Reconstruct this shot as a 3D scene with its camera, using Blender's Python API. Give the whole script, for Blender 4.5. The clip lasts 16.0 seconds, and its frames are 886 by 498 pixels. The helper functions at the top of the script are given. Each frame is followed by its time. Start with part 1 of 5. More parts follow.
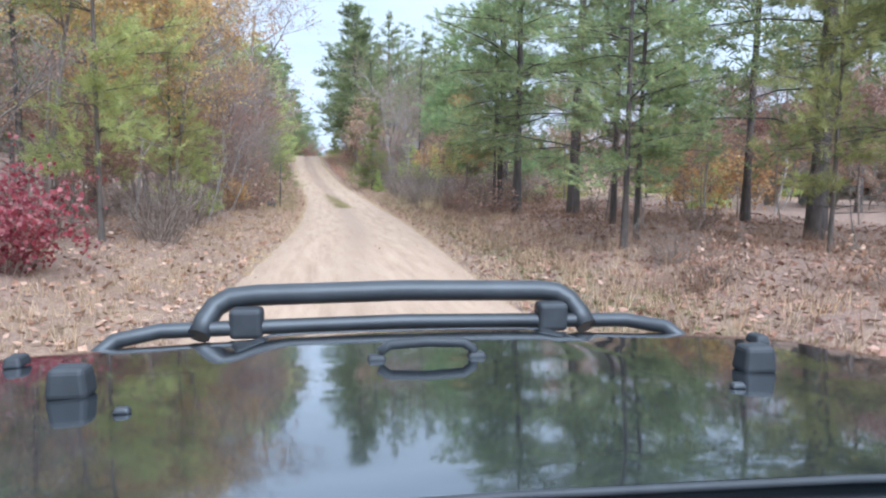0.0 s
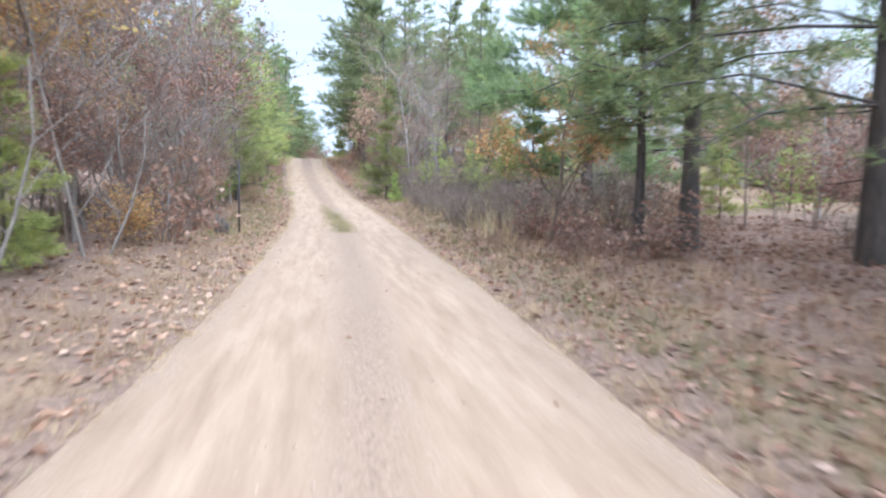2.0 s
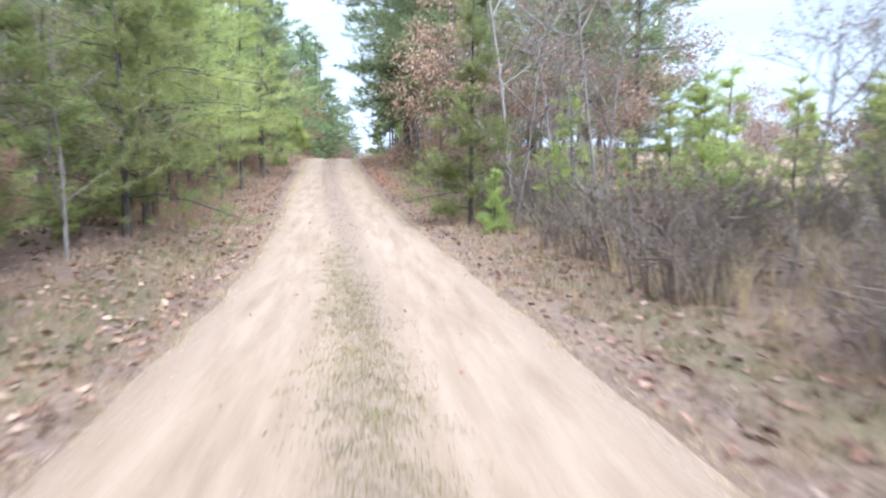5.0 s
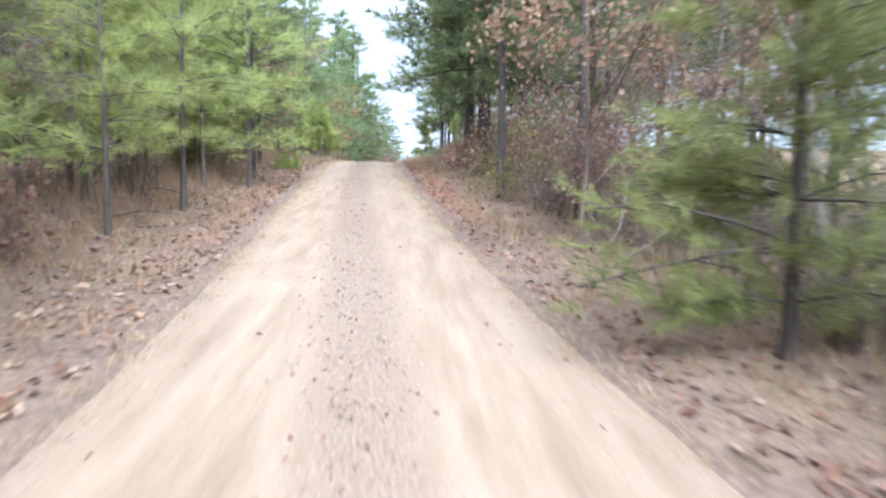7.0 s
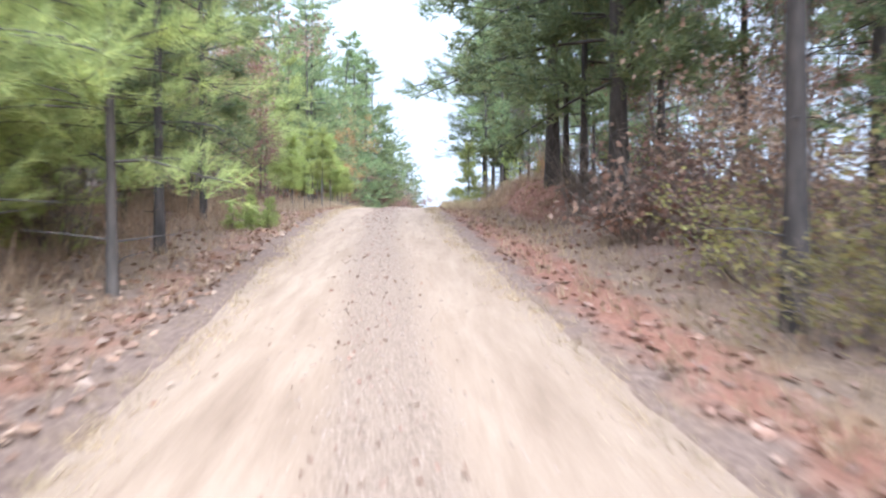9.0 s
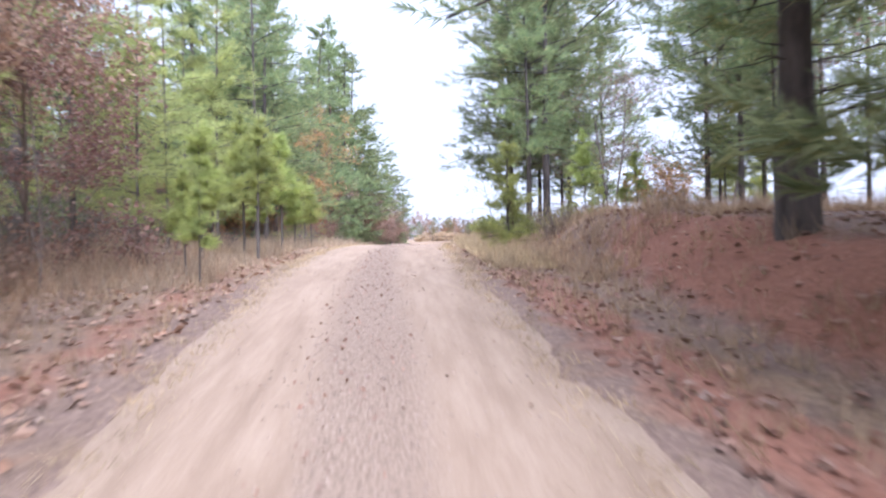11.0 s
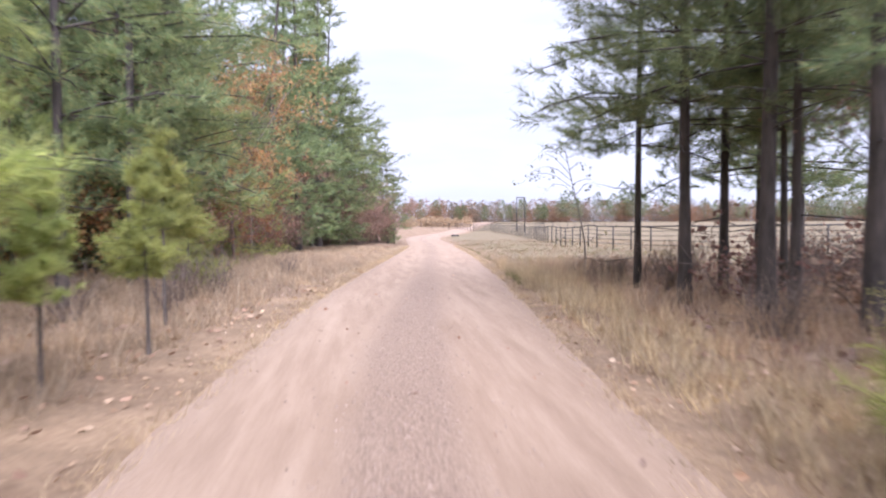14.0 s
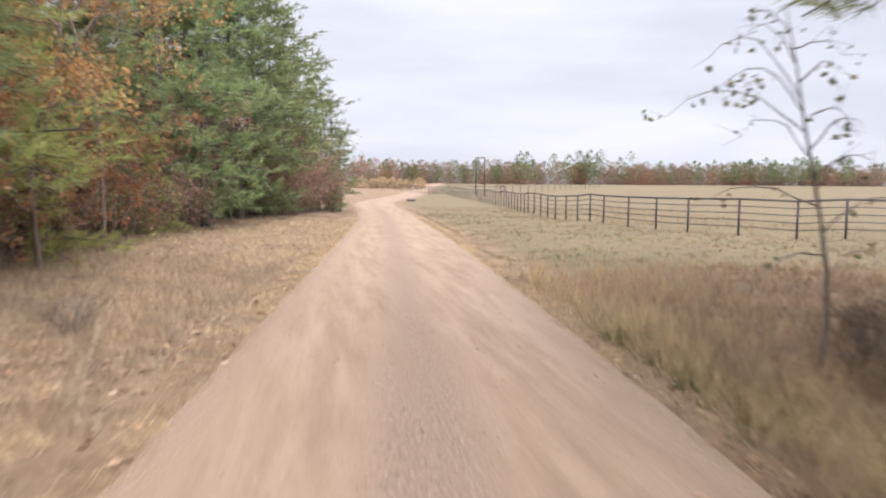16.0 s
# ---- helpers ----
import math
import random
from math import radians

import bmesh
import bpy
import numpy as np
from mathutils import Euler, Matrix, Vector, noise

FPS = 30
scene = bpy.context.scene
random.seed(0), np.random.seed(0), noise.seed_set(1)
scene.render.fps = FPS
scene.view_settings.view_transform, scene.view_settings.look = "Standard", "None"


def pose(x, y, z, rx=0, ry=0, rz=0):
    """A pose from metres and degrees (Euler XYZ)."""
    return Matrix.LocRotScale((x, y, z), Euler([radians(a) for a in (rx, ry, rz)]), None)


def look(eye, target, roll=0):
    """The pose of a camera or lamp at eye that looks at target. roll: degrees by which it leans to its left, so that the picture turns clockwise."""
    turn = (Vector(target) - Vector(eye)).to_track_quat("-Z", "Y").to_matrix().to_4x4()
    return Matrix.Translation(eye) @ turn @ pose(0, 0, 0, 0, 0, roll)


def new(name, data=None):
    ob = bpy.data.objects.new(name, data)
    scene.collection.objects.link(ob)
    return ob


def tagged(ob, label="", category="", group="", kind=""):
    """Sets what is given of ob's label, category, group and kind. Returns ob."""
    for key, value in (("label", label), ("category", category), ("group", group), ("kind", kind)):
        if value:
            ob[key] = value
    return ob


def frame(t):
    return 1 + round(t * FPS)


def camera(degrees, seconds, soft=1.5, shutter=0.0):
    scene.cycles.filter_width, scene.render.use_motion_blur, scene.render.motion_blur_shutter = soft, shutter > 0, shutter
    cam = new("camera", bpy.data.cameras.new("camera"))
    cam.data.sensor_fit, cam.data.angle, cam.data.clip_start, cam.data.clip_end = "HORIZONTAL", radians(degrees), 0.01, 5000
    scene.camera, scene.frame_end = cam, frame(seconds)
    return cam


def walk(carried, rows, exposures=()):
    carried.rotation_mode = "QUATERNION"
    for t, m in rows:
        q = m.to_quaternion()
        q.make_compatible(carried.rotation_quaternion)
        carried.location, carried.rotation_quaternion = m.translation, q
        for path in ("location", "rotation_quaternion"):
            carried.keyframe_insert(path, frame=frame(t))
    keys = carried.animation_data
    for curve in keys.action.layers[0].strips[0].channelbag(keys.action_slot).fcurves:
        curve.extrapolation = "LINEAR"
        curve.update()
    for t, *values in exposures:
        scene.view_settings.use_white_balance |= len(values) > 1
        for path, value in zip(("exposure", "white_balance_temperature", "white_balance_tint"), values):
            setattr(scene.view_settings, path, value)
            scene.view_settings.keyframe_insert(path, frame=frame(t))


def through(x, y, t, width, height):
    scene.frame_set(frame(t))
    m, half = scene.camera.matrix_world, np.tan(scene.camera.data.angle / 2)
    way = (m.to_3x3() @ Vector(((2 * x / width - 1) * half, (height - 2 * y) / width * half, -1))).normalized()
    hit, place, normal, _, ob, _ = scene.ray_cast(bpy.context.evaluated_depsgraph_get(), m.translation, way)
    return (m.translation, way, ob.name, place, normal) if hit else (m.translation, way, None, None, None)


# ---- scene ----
PATH = [
    (0.0, pose(-0.000, 0.000, 1.600, 83.797, -0.618, -11.366)),
    (0.04, pose(-0.000, 0.000, 1.600, 83.797, -0.618, -11.366)),
    (0.5, pose(0.219, 3.039, 1.564, 83.243, -0.761, -11.108)),
    (1.0, pose(0.411, 6.148, 1.528, 83.489, -0.780, -11.075)),
    (1.5, pose(0.639, 9.439, 1.548, 84.072, -0.702, -11.038)),
    (2.0, pose(0.840, 12.575, 1.589, 84.244, -0.303, -10.595)),
    (2.5, pose(0.907, 15.563, 1.609, 83.590, -0.308, -9.006)),
    (3.0, pose(0.847, 18.705, 1.587, 83.449, -0.395, -7.373)),
    (3.5, pose(0.956, 21.894, 1.587, 83.830, -0.193, -8.082)),
    (6.0, pose(1.579, 37.242, 1.744, 85.221, -0.374, -5.574)),
    (6.5, pose(1.471, 40.346, 1.845, 85.365, -0.651, -4.528)),
    (7.0, pose(1.291, 43.365, 1.969, 85.546, -0.533, -3.722)),
    (7.5, pose(1.102, 46.146, 2.105, 86.023, -0.098, -3.090)),
    (8.0, pose(0.865, 49.026, 2.331, 87.118, -0.019, -2.572)),
    (8.5, pose(0.627, 51.962, 2.594, 88.078, 0.071, -2.336)),
    (9.0, pose(0.403, 54.955, 2.878, 88.966, 0.236, -2.528)),
    (11.5, pose(-0.267, 69.072, 4.592, 89.975, 0.915, -4.387)),
    (12.0, pose(-0.358, 71.444, 4.850, 90.003, 0.120, -4.604)),
    (12.5, pose(-0.441, 73.920, 5.111, 89.642, 0.154, -4.714)),
    (13.0, pose(-0.530, 76.471, 5.331, 89.147, 0.331, -4.792)),
    (13.5, pose(-0.608, 79.124, 5.549, 88.766, 0.458, -4.951)),
    (14.0, pose(-0.616, 81.642, 5.736, 88.223, 0.295, -5.529)),
    (14.5, pose(-0.595, 84.011, 5.869, 87.299, -0.519, -6.435)),
    (15.0, pose(-0.536, 86.487, 5.972, 85.835, -0.475, -7.610)),
    (15.5, pose(-0.438, 89.024, 6.060, 85.030, -0.381, -8.825)),
    (16.0, pose(-0.315, 91.785, 6.163, 84.707, -0.255, -10.086)),
]
cam = camera(68.90, 16.0, soft=2.2, shutter=0.5)
EXPOSURES = [(0.0, 0.70, 4900, 5), (1.5, 0.84, 4900, 5), (3.5, 0.97, 4900, 6), (7.0, 1.10, 4850, 4), (9.0, 1.20, 4900, 8), (11.5, 1.0, 5080, 20), (13.5, 0.83, 5280, 24), (15.2, 0.62, 5600, 16), (16.0, 0.53, 5850, 13)]
walk(cam, PATH, EXPOSURES)

# ---- world and sun: bright overcast ----
world = bpy.data.worlds.new("overcast_sky")
scene.world = world
world.use_nodes = True
wn, wl = world.node_tree.nodes, world.node_tree.links
wn.clear()
sky = wn.new("ShaderNodeTexSky")
sky.sky_type, sky.sun_disc = "NISHITA", False
sky.sun_elevation, sky.sun_rotation = radians(38), radians(150)
sky.dust_density, sky.air_density = 3.0, 1.2
geo = wn.new("ShaderNodeTexCoord")
stretch = wn.new("ShaderNodeMapping")
stretch.inputs["Scale"].default_value = (1.2, 1.2, 6.0)
cloud = wn.new("ShaderNodeTexNoise")
cloud.inputs["Scale"].default_value, cloud.inputs["Detail"].default_value = 1.6, 6.0
tone = wn.new("ShaderNodeValToRGB")
tone.color_ramp.elements[0].position, tone.color_ramp.elements[0].color = 0.38, (0.82, 0.80, 0.80, 1)
tone.color_ramp.elements[1].position, tone.color_ramp.elements[1].color = 0.62, (1.0, 0.972, 0.962, 1)
dim = wn.new("ShaderNodeMixRGB")
dim.blend_type, dim.inputs["Fac"].default_value = "MULTIPLY", 1.0
dim.inputs["Color2"].default_value = (0.1, 0.1, 0.1, 1)
blend = wn.new("ShaderNodeMixRGB")
blend.inputs["Fac"].default_value = 0.91
back = wn.new("ShaderNodeBackground")
back.inputs["Strength"].default_value = 1.75
wout = wn.new("ShaderNodeOutputWorld")
wl.new(geo.outputs["Generated"], stretch.inputs["Vector"])
wl.new(stretch.outputs["Vector"], cloud.inputs["Vector"])
wl.new(cloud.outputs["Fac"], tone.inputs["Fac"])
wl.new(sky.outputs["Color"], dim.inputs["Color1"])
wl.new(dim.outputs["Color"], blend.inputs["Color1"])
wl.new(tone.outputs["Color"], blend.inputs["Color2"])
# an overcast sky is more than twice as bright overhead as at the horizon
split = wn.new("ShaderNodeSeparateXYZ")
lift = wn.new("ShaderNodeMapRange")
lift.interpolation_type = "SMOOTHSTEP"
lift.inputs["From Min"].default_value, lift.inputs["From Max"].default_value = 0.2, 1.0
lift.inputs["To Min"].default_value, lift.inputs["To Max"].default_value = 0.42, 1.0
dome = wn.new("ShaderNodeMixRGB")
dome.blend_type, dome.inputs["Fac"].default_value = "MULTIPLY", 1.0
wl.new(geo.outputs["Generated"], split.inputs["Vector"])
wl.new(split.outputs["Z"], lift.inputs["Value"])
wl.new(blend.outputs["Color"], dome.inputs["Color1"])
wl.new(lift.outputs["Result"], dome.inputs["Color2"])
wl.new(dome.outputs["Color"], back.inputs["Color"])
wl.new(back.outputs["Background"], wout.inputs["Surface"])
sun_data = bpy.data.lights.new("sun", "SUN")
sun_data.energy, sun_data.angle, sun_data.color = 4.8, radians(45), (1.0, 0.96, 0.91)
sun = new("sun", sun_data)
sun.matrix_world = look((0, 0, 60), (-3.5, 19, 39))


# ---- materials ----
def material(name, rough=0.9, metal=0.0):
    mat = bpy.data.materials.new(name)
    mat.use_nodes = True
    bsdf = mat.node_tree.nodes["Principled BSDF"]
    bsdf.inputs["Roughness"].default_value, bsdf.inputs["Metallic"].default_value = rough, metal
    return mat, mat.node_tree.nodes, mat.node_tree.links, bsdf


def ramp(nodes, links, source, stops):
    r = nodes.new("ShaderNodeValToRGB")
    while len(r.color_ramp.elements) < len(stops):
        r.color_ramp.elements.new(0.5)
    for e, (at, col) in zip(r.color_ramp.elements, stops):
        e.position, e.color = at, (*col, 1)
    links.new(source, r.inputs["Fac"])
    return r.outputs["Color"]


def noise_tex(nodes, links, scale, detail=4.0, rough=0.55, coords="Object", stretched=None):
    tc = nodes.new("ShaderNodeTexCoord")
    n = nodes.new("ShaderNodeTexNoise")
    n.inputs["Scale"].default_value, n.inputs["Detail"].default_value, n.inputs["Roughness"].default_value = scale, detail, rough
    if stretched:
        m = nodes.new("ShaderNodeMapping")
        m.inputs["Scale"].default_value = stretched
        links.new(tc.outputs[coords], m.inputs["Vector"])
        links.new(m.outputs["Vector"], n.inputs["Vector"])
    else:
        links.new(tc.outputs[coords], n.inputs["Vector"])
    return n.outputs["Fac"]


def mix(nodes, links, fac, a, b, mode="MIX"):
    m = nodes.new("ShaderNodeMixRGB")
    m.blend_type = mode
    for key, val in (("Fac", fac), ("Color1", a), ("Color2", b)):
        if isinstance(val, (int, float)):
            m.inputs[key].default_value = val
        elif isinstance(val, tuple):
            m.inputs[key].default_value = (*val, 1)
        else:
            links.new(val, m.inputs[key])
    return m.outputs["Color"]


def bump(nodes, links, bsdf, height, strength, distance=0.02):
    b = nodes.new("ShaderNodeBump")
    b.inputs["Strength"].default_value, b.inputs["Distance"].default_value = strength, distance
    links.new(height, b.inputs["Height"])
    links.new(b.outputs["Normal"], bsdf.inputs["Normal"])


def plain(name, col, rough=0.6, metal=0.0, vary=0.25, scale=30.0, bumpy=0.2):
    mat, n, l, b = material(name, rough, metal)
    dark = tuple(c * (1 - vary) for c in col)
    light = tuple(min(1, c * (1 + vary)) for c in col)
    f = noise_tex(n, l, scale, 5)
    l.new(ramp(n, l, f, [(0.3, dark), (0.7, light)]), b.inputs["Base Color"])
    bump(n, l, b, f, bumpy, 0.004)
    return mat


def leaf_material(name, stops, rough=0.75, through=0.55):
    """Foliage whose hue changes from piece to piece and from plant to plant."""
    mat, n, l, b = material(name, rough)
    g = n.new("ShaderNodeNewGeometry")
    o = n.new("ShaderNodeObjectInfo")
    col = ramp(n, l, g.outputs["Random Per Island"], stops)
    hs = n.new("ShaderNodeHueSaturation")
    mr = n.new("ShaderNodeMapRange")
    mr.inputs["To Min"].default_value, mr.inputs["To Max"].default_value = 0.85, 1.4
    l.new(o.outputs["Random"], mr.inputs["Value"])
    l.new(mr.outputs["Result"], hs.inputs["Value"])
    mh = n.new("ShaderNodeMapRange")
    mh.inputs["To Min"].default_value, mh.inputs["To Max"].default_value = 0.485, 0.515
    l.new(o.outputs["Random"], mh.inputs["Value"])
    l.new(mh.outputs["Result"], hs.inputs["Hue"])
    clump = noise_tex(n, l, 1.9, 3, 0.6)
    col = mix(n, l, 1.0, col, ramp(n, l, clump, [(0.34, (0.70, 0.72, 0.74)), (0.66, (1.18, 1.14, 1.02))]), "MULTIPLY")
    l.new(col, hs.inputs["Color"])
    l.new(hs.outputs["Color"], b.inputs["Base Color"])
    t = n.new("ShaderNodeBsdfTranslucent")
    l.new(hs.outputs["Color"], t.inputs["Color"])
    ms = n.new("ShaderNodeMixShader")
    ms.inputs["Fac"].default_value = through
    out = n["Material Output"]
    l.new(b.outputs["BSDF"], ms.inputs[1])
    l.new(t.outputs["BSDF"], ms.inputs[2])
    l.new(ms.outputs["Shader"], out.inputs["Surface"])
    b.inputs["Specular IOR Level"].default_value = 0.25
    return mat


def bark_material(name, dark, light, worn=0.35):
    mat, n, l, b = material(name, 0.95)
    f = noise_tex(n, l, 9.0, 6, 0.65, stretched=(1, 1, 0.22))
    g = noise_tex(n, l, 1.3, 3)
    col = ramp(n, l, f, [(0.32, dark), (0.68, light)])
    col = mix(n, l, worn, col, ramp(n, l, g, [(0.35, (0.19, 0.155, 0.13)), (0.7, (0.33, 0.28, 0.24))]))
    l.new(col, b.inputs["Base Color"])
    bump(n, l, b, f, 0.9, 0.03)
    return mat


M_PINEBARK = bark_material("pine_bark", (0.021, 0.017, 0.015), (0.098, 0.076, 0.064), 0.06)
M_GREYBARK = bark_material("grey_bark", (0.13, 0.108, 0.092), (0.30, 0.258, 0.222))
M_YOUNGBARK = bark_material("young_pine_bark", (0.042, 0.034, 0.028), (0.130, 0.101, 0.082), 0.08)
M_TWIG = bark_material("twig_bark", (0.10, 0.071, 0.052), (0.24, 0.175, 0.130), 0.15)
M_NEEDLE = leaf_material("pine_needles", [(0.0, (0.155, 0.20, 0.105)), (0.45, (0.245, 0.298, 0.145)), (0.85, (0.33, 0.355, 0.165)), (1.0, (0.43, 0.34, 0.17))])
M_YOUNG = leaf_material("young_pine_needles", [(0.0, (0.245, 0.275, 0.105)), (0.5, (0.395, 0.422, 0.16)), (1.0, (0.54, 0.53, 0.215))])
M_BUSHY = leaf_material("bushy_pine_needles", [(0.0, (0.27, 0.30, 0.105)), (0.5, (0.41, 0.435, 0.15)), (1.0, (0.54, 0.53, 0.20))])
M_BLUE = leaf_material("far_pine_needles", [(0.0, (0.150, 0.190, 0.10)), (0.5, (0.225, 0.268, 0.132)), (1.0, (0.325, 0.345, 0.155))])
M_RUST = leaf_material("rust_leaves", [(0.0, (0.31, 0.158, 0.075)), (0.5, (0.45, 0.25, 0.122)), (0.85, (0.53, 0.345, 0.175)), (1.0, (0.37, 0.33, 0.145))])
M_OLIVE = leaf_material("olive_needles", [(0.0, (0.20, 0.225, 0.096)), (0.5, (0.305, 0.335, 0.134)), (1.0, (0.42, 0.415, 0.168))])
M_SAPLING = leaf_material("sapling_needles", [(0.0, (0.24, 0.275, 0.092)), (0.5, (0.375, 0.41, 0.135)), (1.0, (0.49, 0.50, 0.18))])
M_AMBER = leaf_material("amber_leaves", [(0.0, (0.34, 0.21, 0.095)), (0.45, (0.52, 0.33, 0.145)), (0.8, (0.60, 0.43, 0.19)), (1.0, (0.38, 0.36, 0.13))])
M_BROWN = leaf_material("dead_oak_leaves", [(0.0, (0.22, 0.125, 0.092)), (0.6, (0.37, 0.23, 0.172)), (1.0, (0.51, 0.36, 0.285))])
M_CRIMSON = leaf_material("crimson_leaves", [(0.0, (0.13, 0.022, 0.035)), (0.6, (0.26, 0.055, 0.08)), (1.0, (0.42, 0.20, 0.22))])
M_YELLOW = leaf_material("yellow_leaves", [(0.0, (0.29, 0.235, 0.085)), (0.6, (0.42, 0.355, 0.14)), (1.0, (0.33, 0.32, 0.13))])
M_GREENLEAF = leaf_material("green_grass", [(0.0, (0.09, 0.10, 0.035)), (1.0, (0.21, 0.205, 0.075))])
M_STRAW = leaf_material("dry_grass", [(0.0, (0.27, 0.19, 0.115)), (0.5, (0.43, 0.315, 0.20)), (1.0, (0.56, 0.435, 0.29))], through=0.45)
M_PALESTRAW = leaf_material("bleached_grass", [(0.0, (0.34, 0.255, 0.165)), (0.5, (0.51, 0.395, 0.265)), (1.0, (0.65, 0.53, 0.375))], through=0.5)
M_PASTURE = leaf_material("pasture_straw", [(0.0, (0.20, 0.142, 0.082)), (0.5, (0.295, 0.215, 0.128)), (1.0, (0.39, 0.295, 0.182))], through=0.4)
M_BRAMBLE = leaf_material("dead_bramble", [(0.0, (0.25, 0.155, 0.105)), (0.5, (0.36, 0.235, 0.165)), (1.0, (0.47, 0.335, 0.24))], through=0.4)
M_LITTER = leaf_material("fallen_leaves", [(0.0, (0.17, 0.095, 0.06)), (0.5, (0.295, 0.18, 0.122)), (0.85, (0.385, 0.255, 0.18)), (1.0, (0.46, 0.335, 0.25))], through=0.1)
M_DUFF = leaf_material("red_brown_duff", [(0.0, (0.11, 0.06, 0.042)), (0.6, (0.20, 0.115, 0.08)), (1.0, (0.33, 0.20, 0.145))], through=0.1)
M_STONE = plain("pale_gravel", (0.31, 0.225, 0.165), 0.9, vary=0.35, scale=12)
M_PIPE = plain("rusty_dark_pipe", (0.040, 0.034, 0.032), 0.65, 0.2, vary=0.4)


def ground_material():
    mat, n, l, b = material("forest_ground", 0.97)
    big = noise_tex(n, l, 0.22, 4)
    mid = noise_tex(n, l, 1.7, 5, 0.6)
    fine = noise_tex(n, l, 16.0, 5, 0.7)
    litter = ramp(n, l, fine, [(0.28, (0.10, 0.060, 0.042)), (0.5, (0.205, 0.130, 0.092)), (0.74, (0.34, 0.235, 0.175))])
    straw = ramp(n, l, fine, [(0.28, (0.175, 0.115, 0.068)), (0.55, (0.275, 0.192, 0.120)), (0.78, (0.36, 0.268, 0.172))])
    green = ramp(n, l, fine, [(0.3, (0.104, 0.081, 0.038)), (0.7, (0.214, 0.164, 0.084))])
    clay = ramp(n, l, fine, [(0.3, (0.18, 0.073, 0.042)), (0.7, (0.345, 0.160, 0.098))])

    def attr(key):
        a = n.new("ShaderNodeAttribute")
        a.attribute_name = key
        return a.outputs["Fac"]

    def soft(mask, tex, lo, hi):
        s = n.new("ShaderNodeMath")
        s.operation = "ADD"
        l.new(mask, s.inputs[0])
        l.new(tex, s.inputs[1])
        r = n.new("ShaderNodeMapRange")
        r.inputs["From Min"].default_value, r.inputs["From Max"].default_value = lo, hi
        l.new(s.outputs["Value"], r.inputs["Value"])
        return r.outputs["Result"]

    drift = noise_tex(n, l, 0.55, 5, 0.65, stretched=(0.45, 1.6, 1.0))
    straw = mix(n, l, 0.75, straw, ramp(n, l, drift, [(0.36, (0.55, 0.43, 0.33)), (0.5, (0.90, 0.84, 0.76)), (0.64, (1.18, 1.12, 1.02))]), "MULTIPLY")
    straw = mix(n, l, 0.45, straw, ramp(n, l, mid, [(0.34, (0.60, 0.56, 0.50)), (0.6, (1.1, 1.08, 1.05))]), "MULTIPLY")
    col = mix(n, l, soft(attr("straw"), mid, 0.75, 1.2), litter, straw)
    col = mix(n, l, soft(attr("green"), mid, 0.80, 1.2), col, green)
    col = mix(n, l, soft(attr("clay"), mid, 0.80, 1.15), col, clay)
    col = mix(n, l, 0.35, col, ramp(n, l, big, [(0.3, (0.62, 0.60, 0.58)), (0.7, (1.0, 1.0, 1.0))]), "MULTIPLY")
    l.new(col, b.inputs["Base Color"])
    bump(n, l, b, fine, 0.8, 0.05)
    return mat


def road_material():
    mat, n, l, b = material("sandy_road", 0.95)
    big = noise_tex(n, l, 0.35, 4, stretched=(1.0, 0.35, 1.0))
    mid = noise_tex(n, l, 3.0, 6, 0.62, stretched=(1.5, 0.16, 1.0))
    fine = noise_tex(n, l, 42.0, 4, 0.7)
    sand = ramp(n, l, mid, [(0.25, (0.225, 0.150, 0.095)), (0.5, (0.305, 0.212, 0.140)), (0.78, (0.39, 0.284, 0.196))])
    grit = ramp(n, l, fine, [(0.34, (0.14, 0.092, 0.060)), (0.52, (0.265, 0.183, 0.124)), (0.72, (0.40, 0.30, 0.22))])
    a = n.new("ShaderNodeAttribute")
    a.attribute_name = "grit"
    s = n.new("ShaderNodeMath")
    s.operation = "ADD"
    l.new(a.outputs["Fac"], s.inputs[0])
    l.new(mid, s.inputs[1])
    r = n.new("ShaderNodeMapRange")
    r.inputs["From Min"].default_value, r.inputs["From Max"].default_value = 0.72, 1.3
    l.new(s.outputs["Value"], r.inputs["Value"])
    col = mix(n, l, r.outputs["Result"], sand, grit)
    col = mix(n, l, 0.3, col, ramp(n, l, big, [(0.3, (0.80, 0.71, 0.63)), (0.7, (1, 1, 1))]), "MULTIPLY")
    col = mix(n, l, 0.22, col, ramp(n, l, fine, [(0.35, (0.55, 0.5, 0.48)), (0.6, (1, 1, 1))]), "MULTIPLY")
    l.new(col, b.inputs["Base Color"])
    bump(n, l, b, fine, 0.45, 0.02)
    return mat


M_GROUND, M_ROAD = ground_material(), road_material()


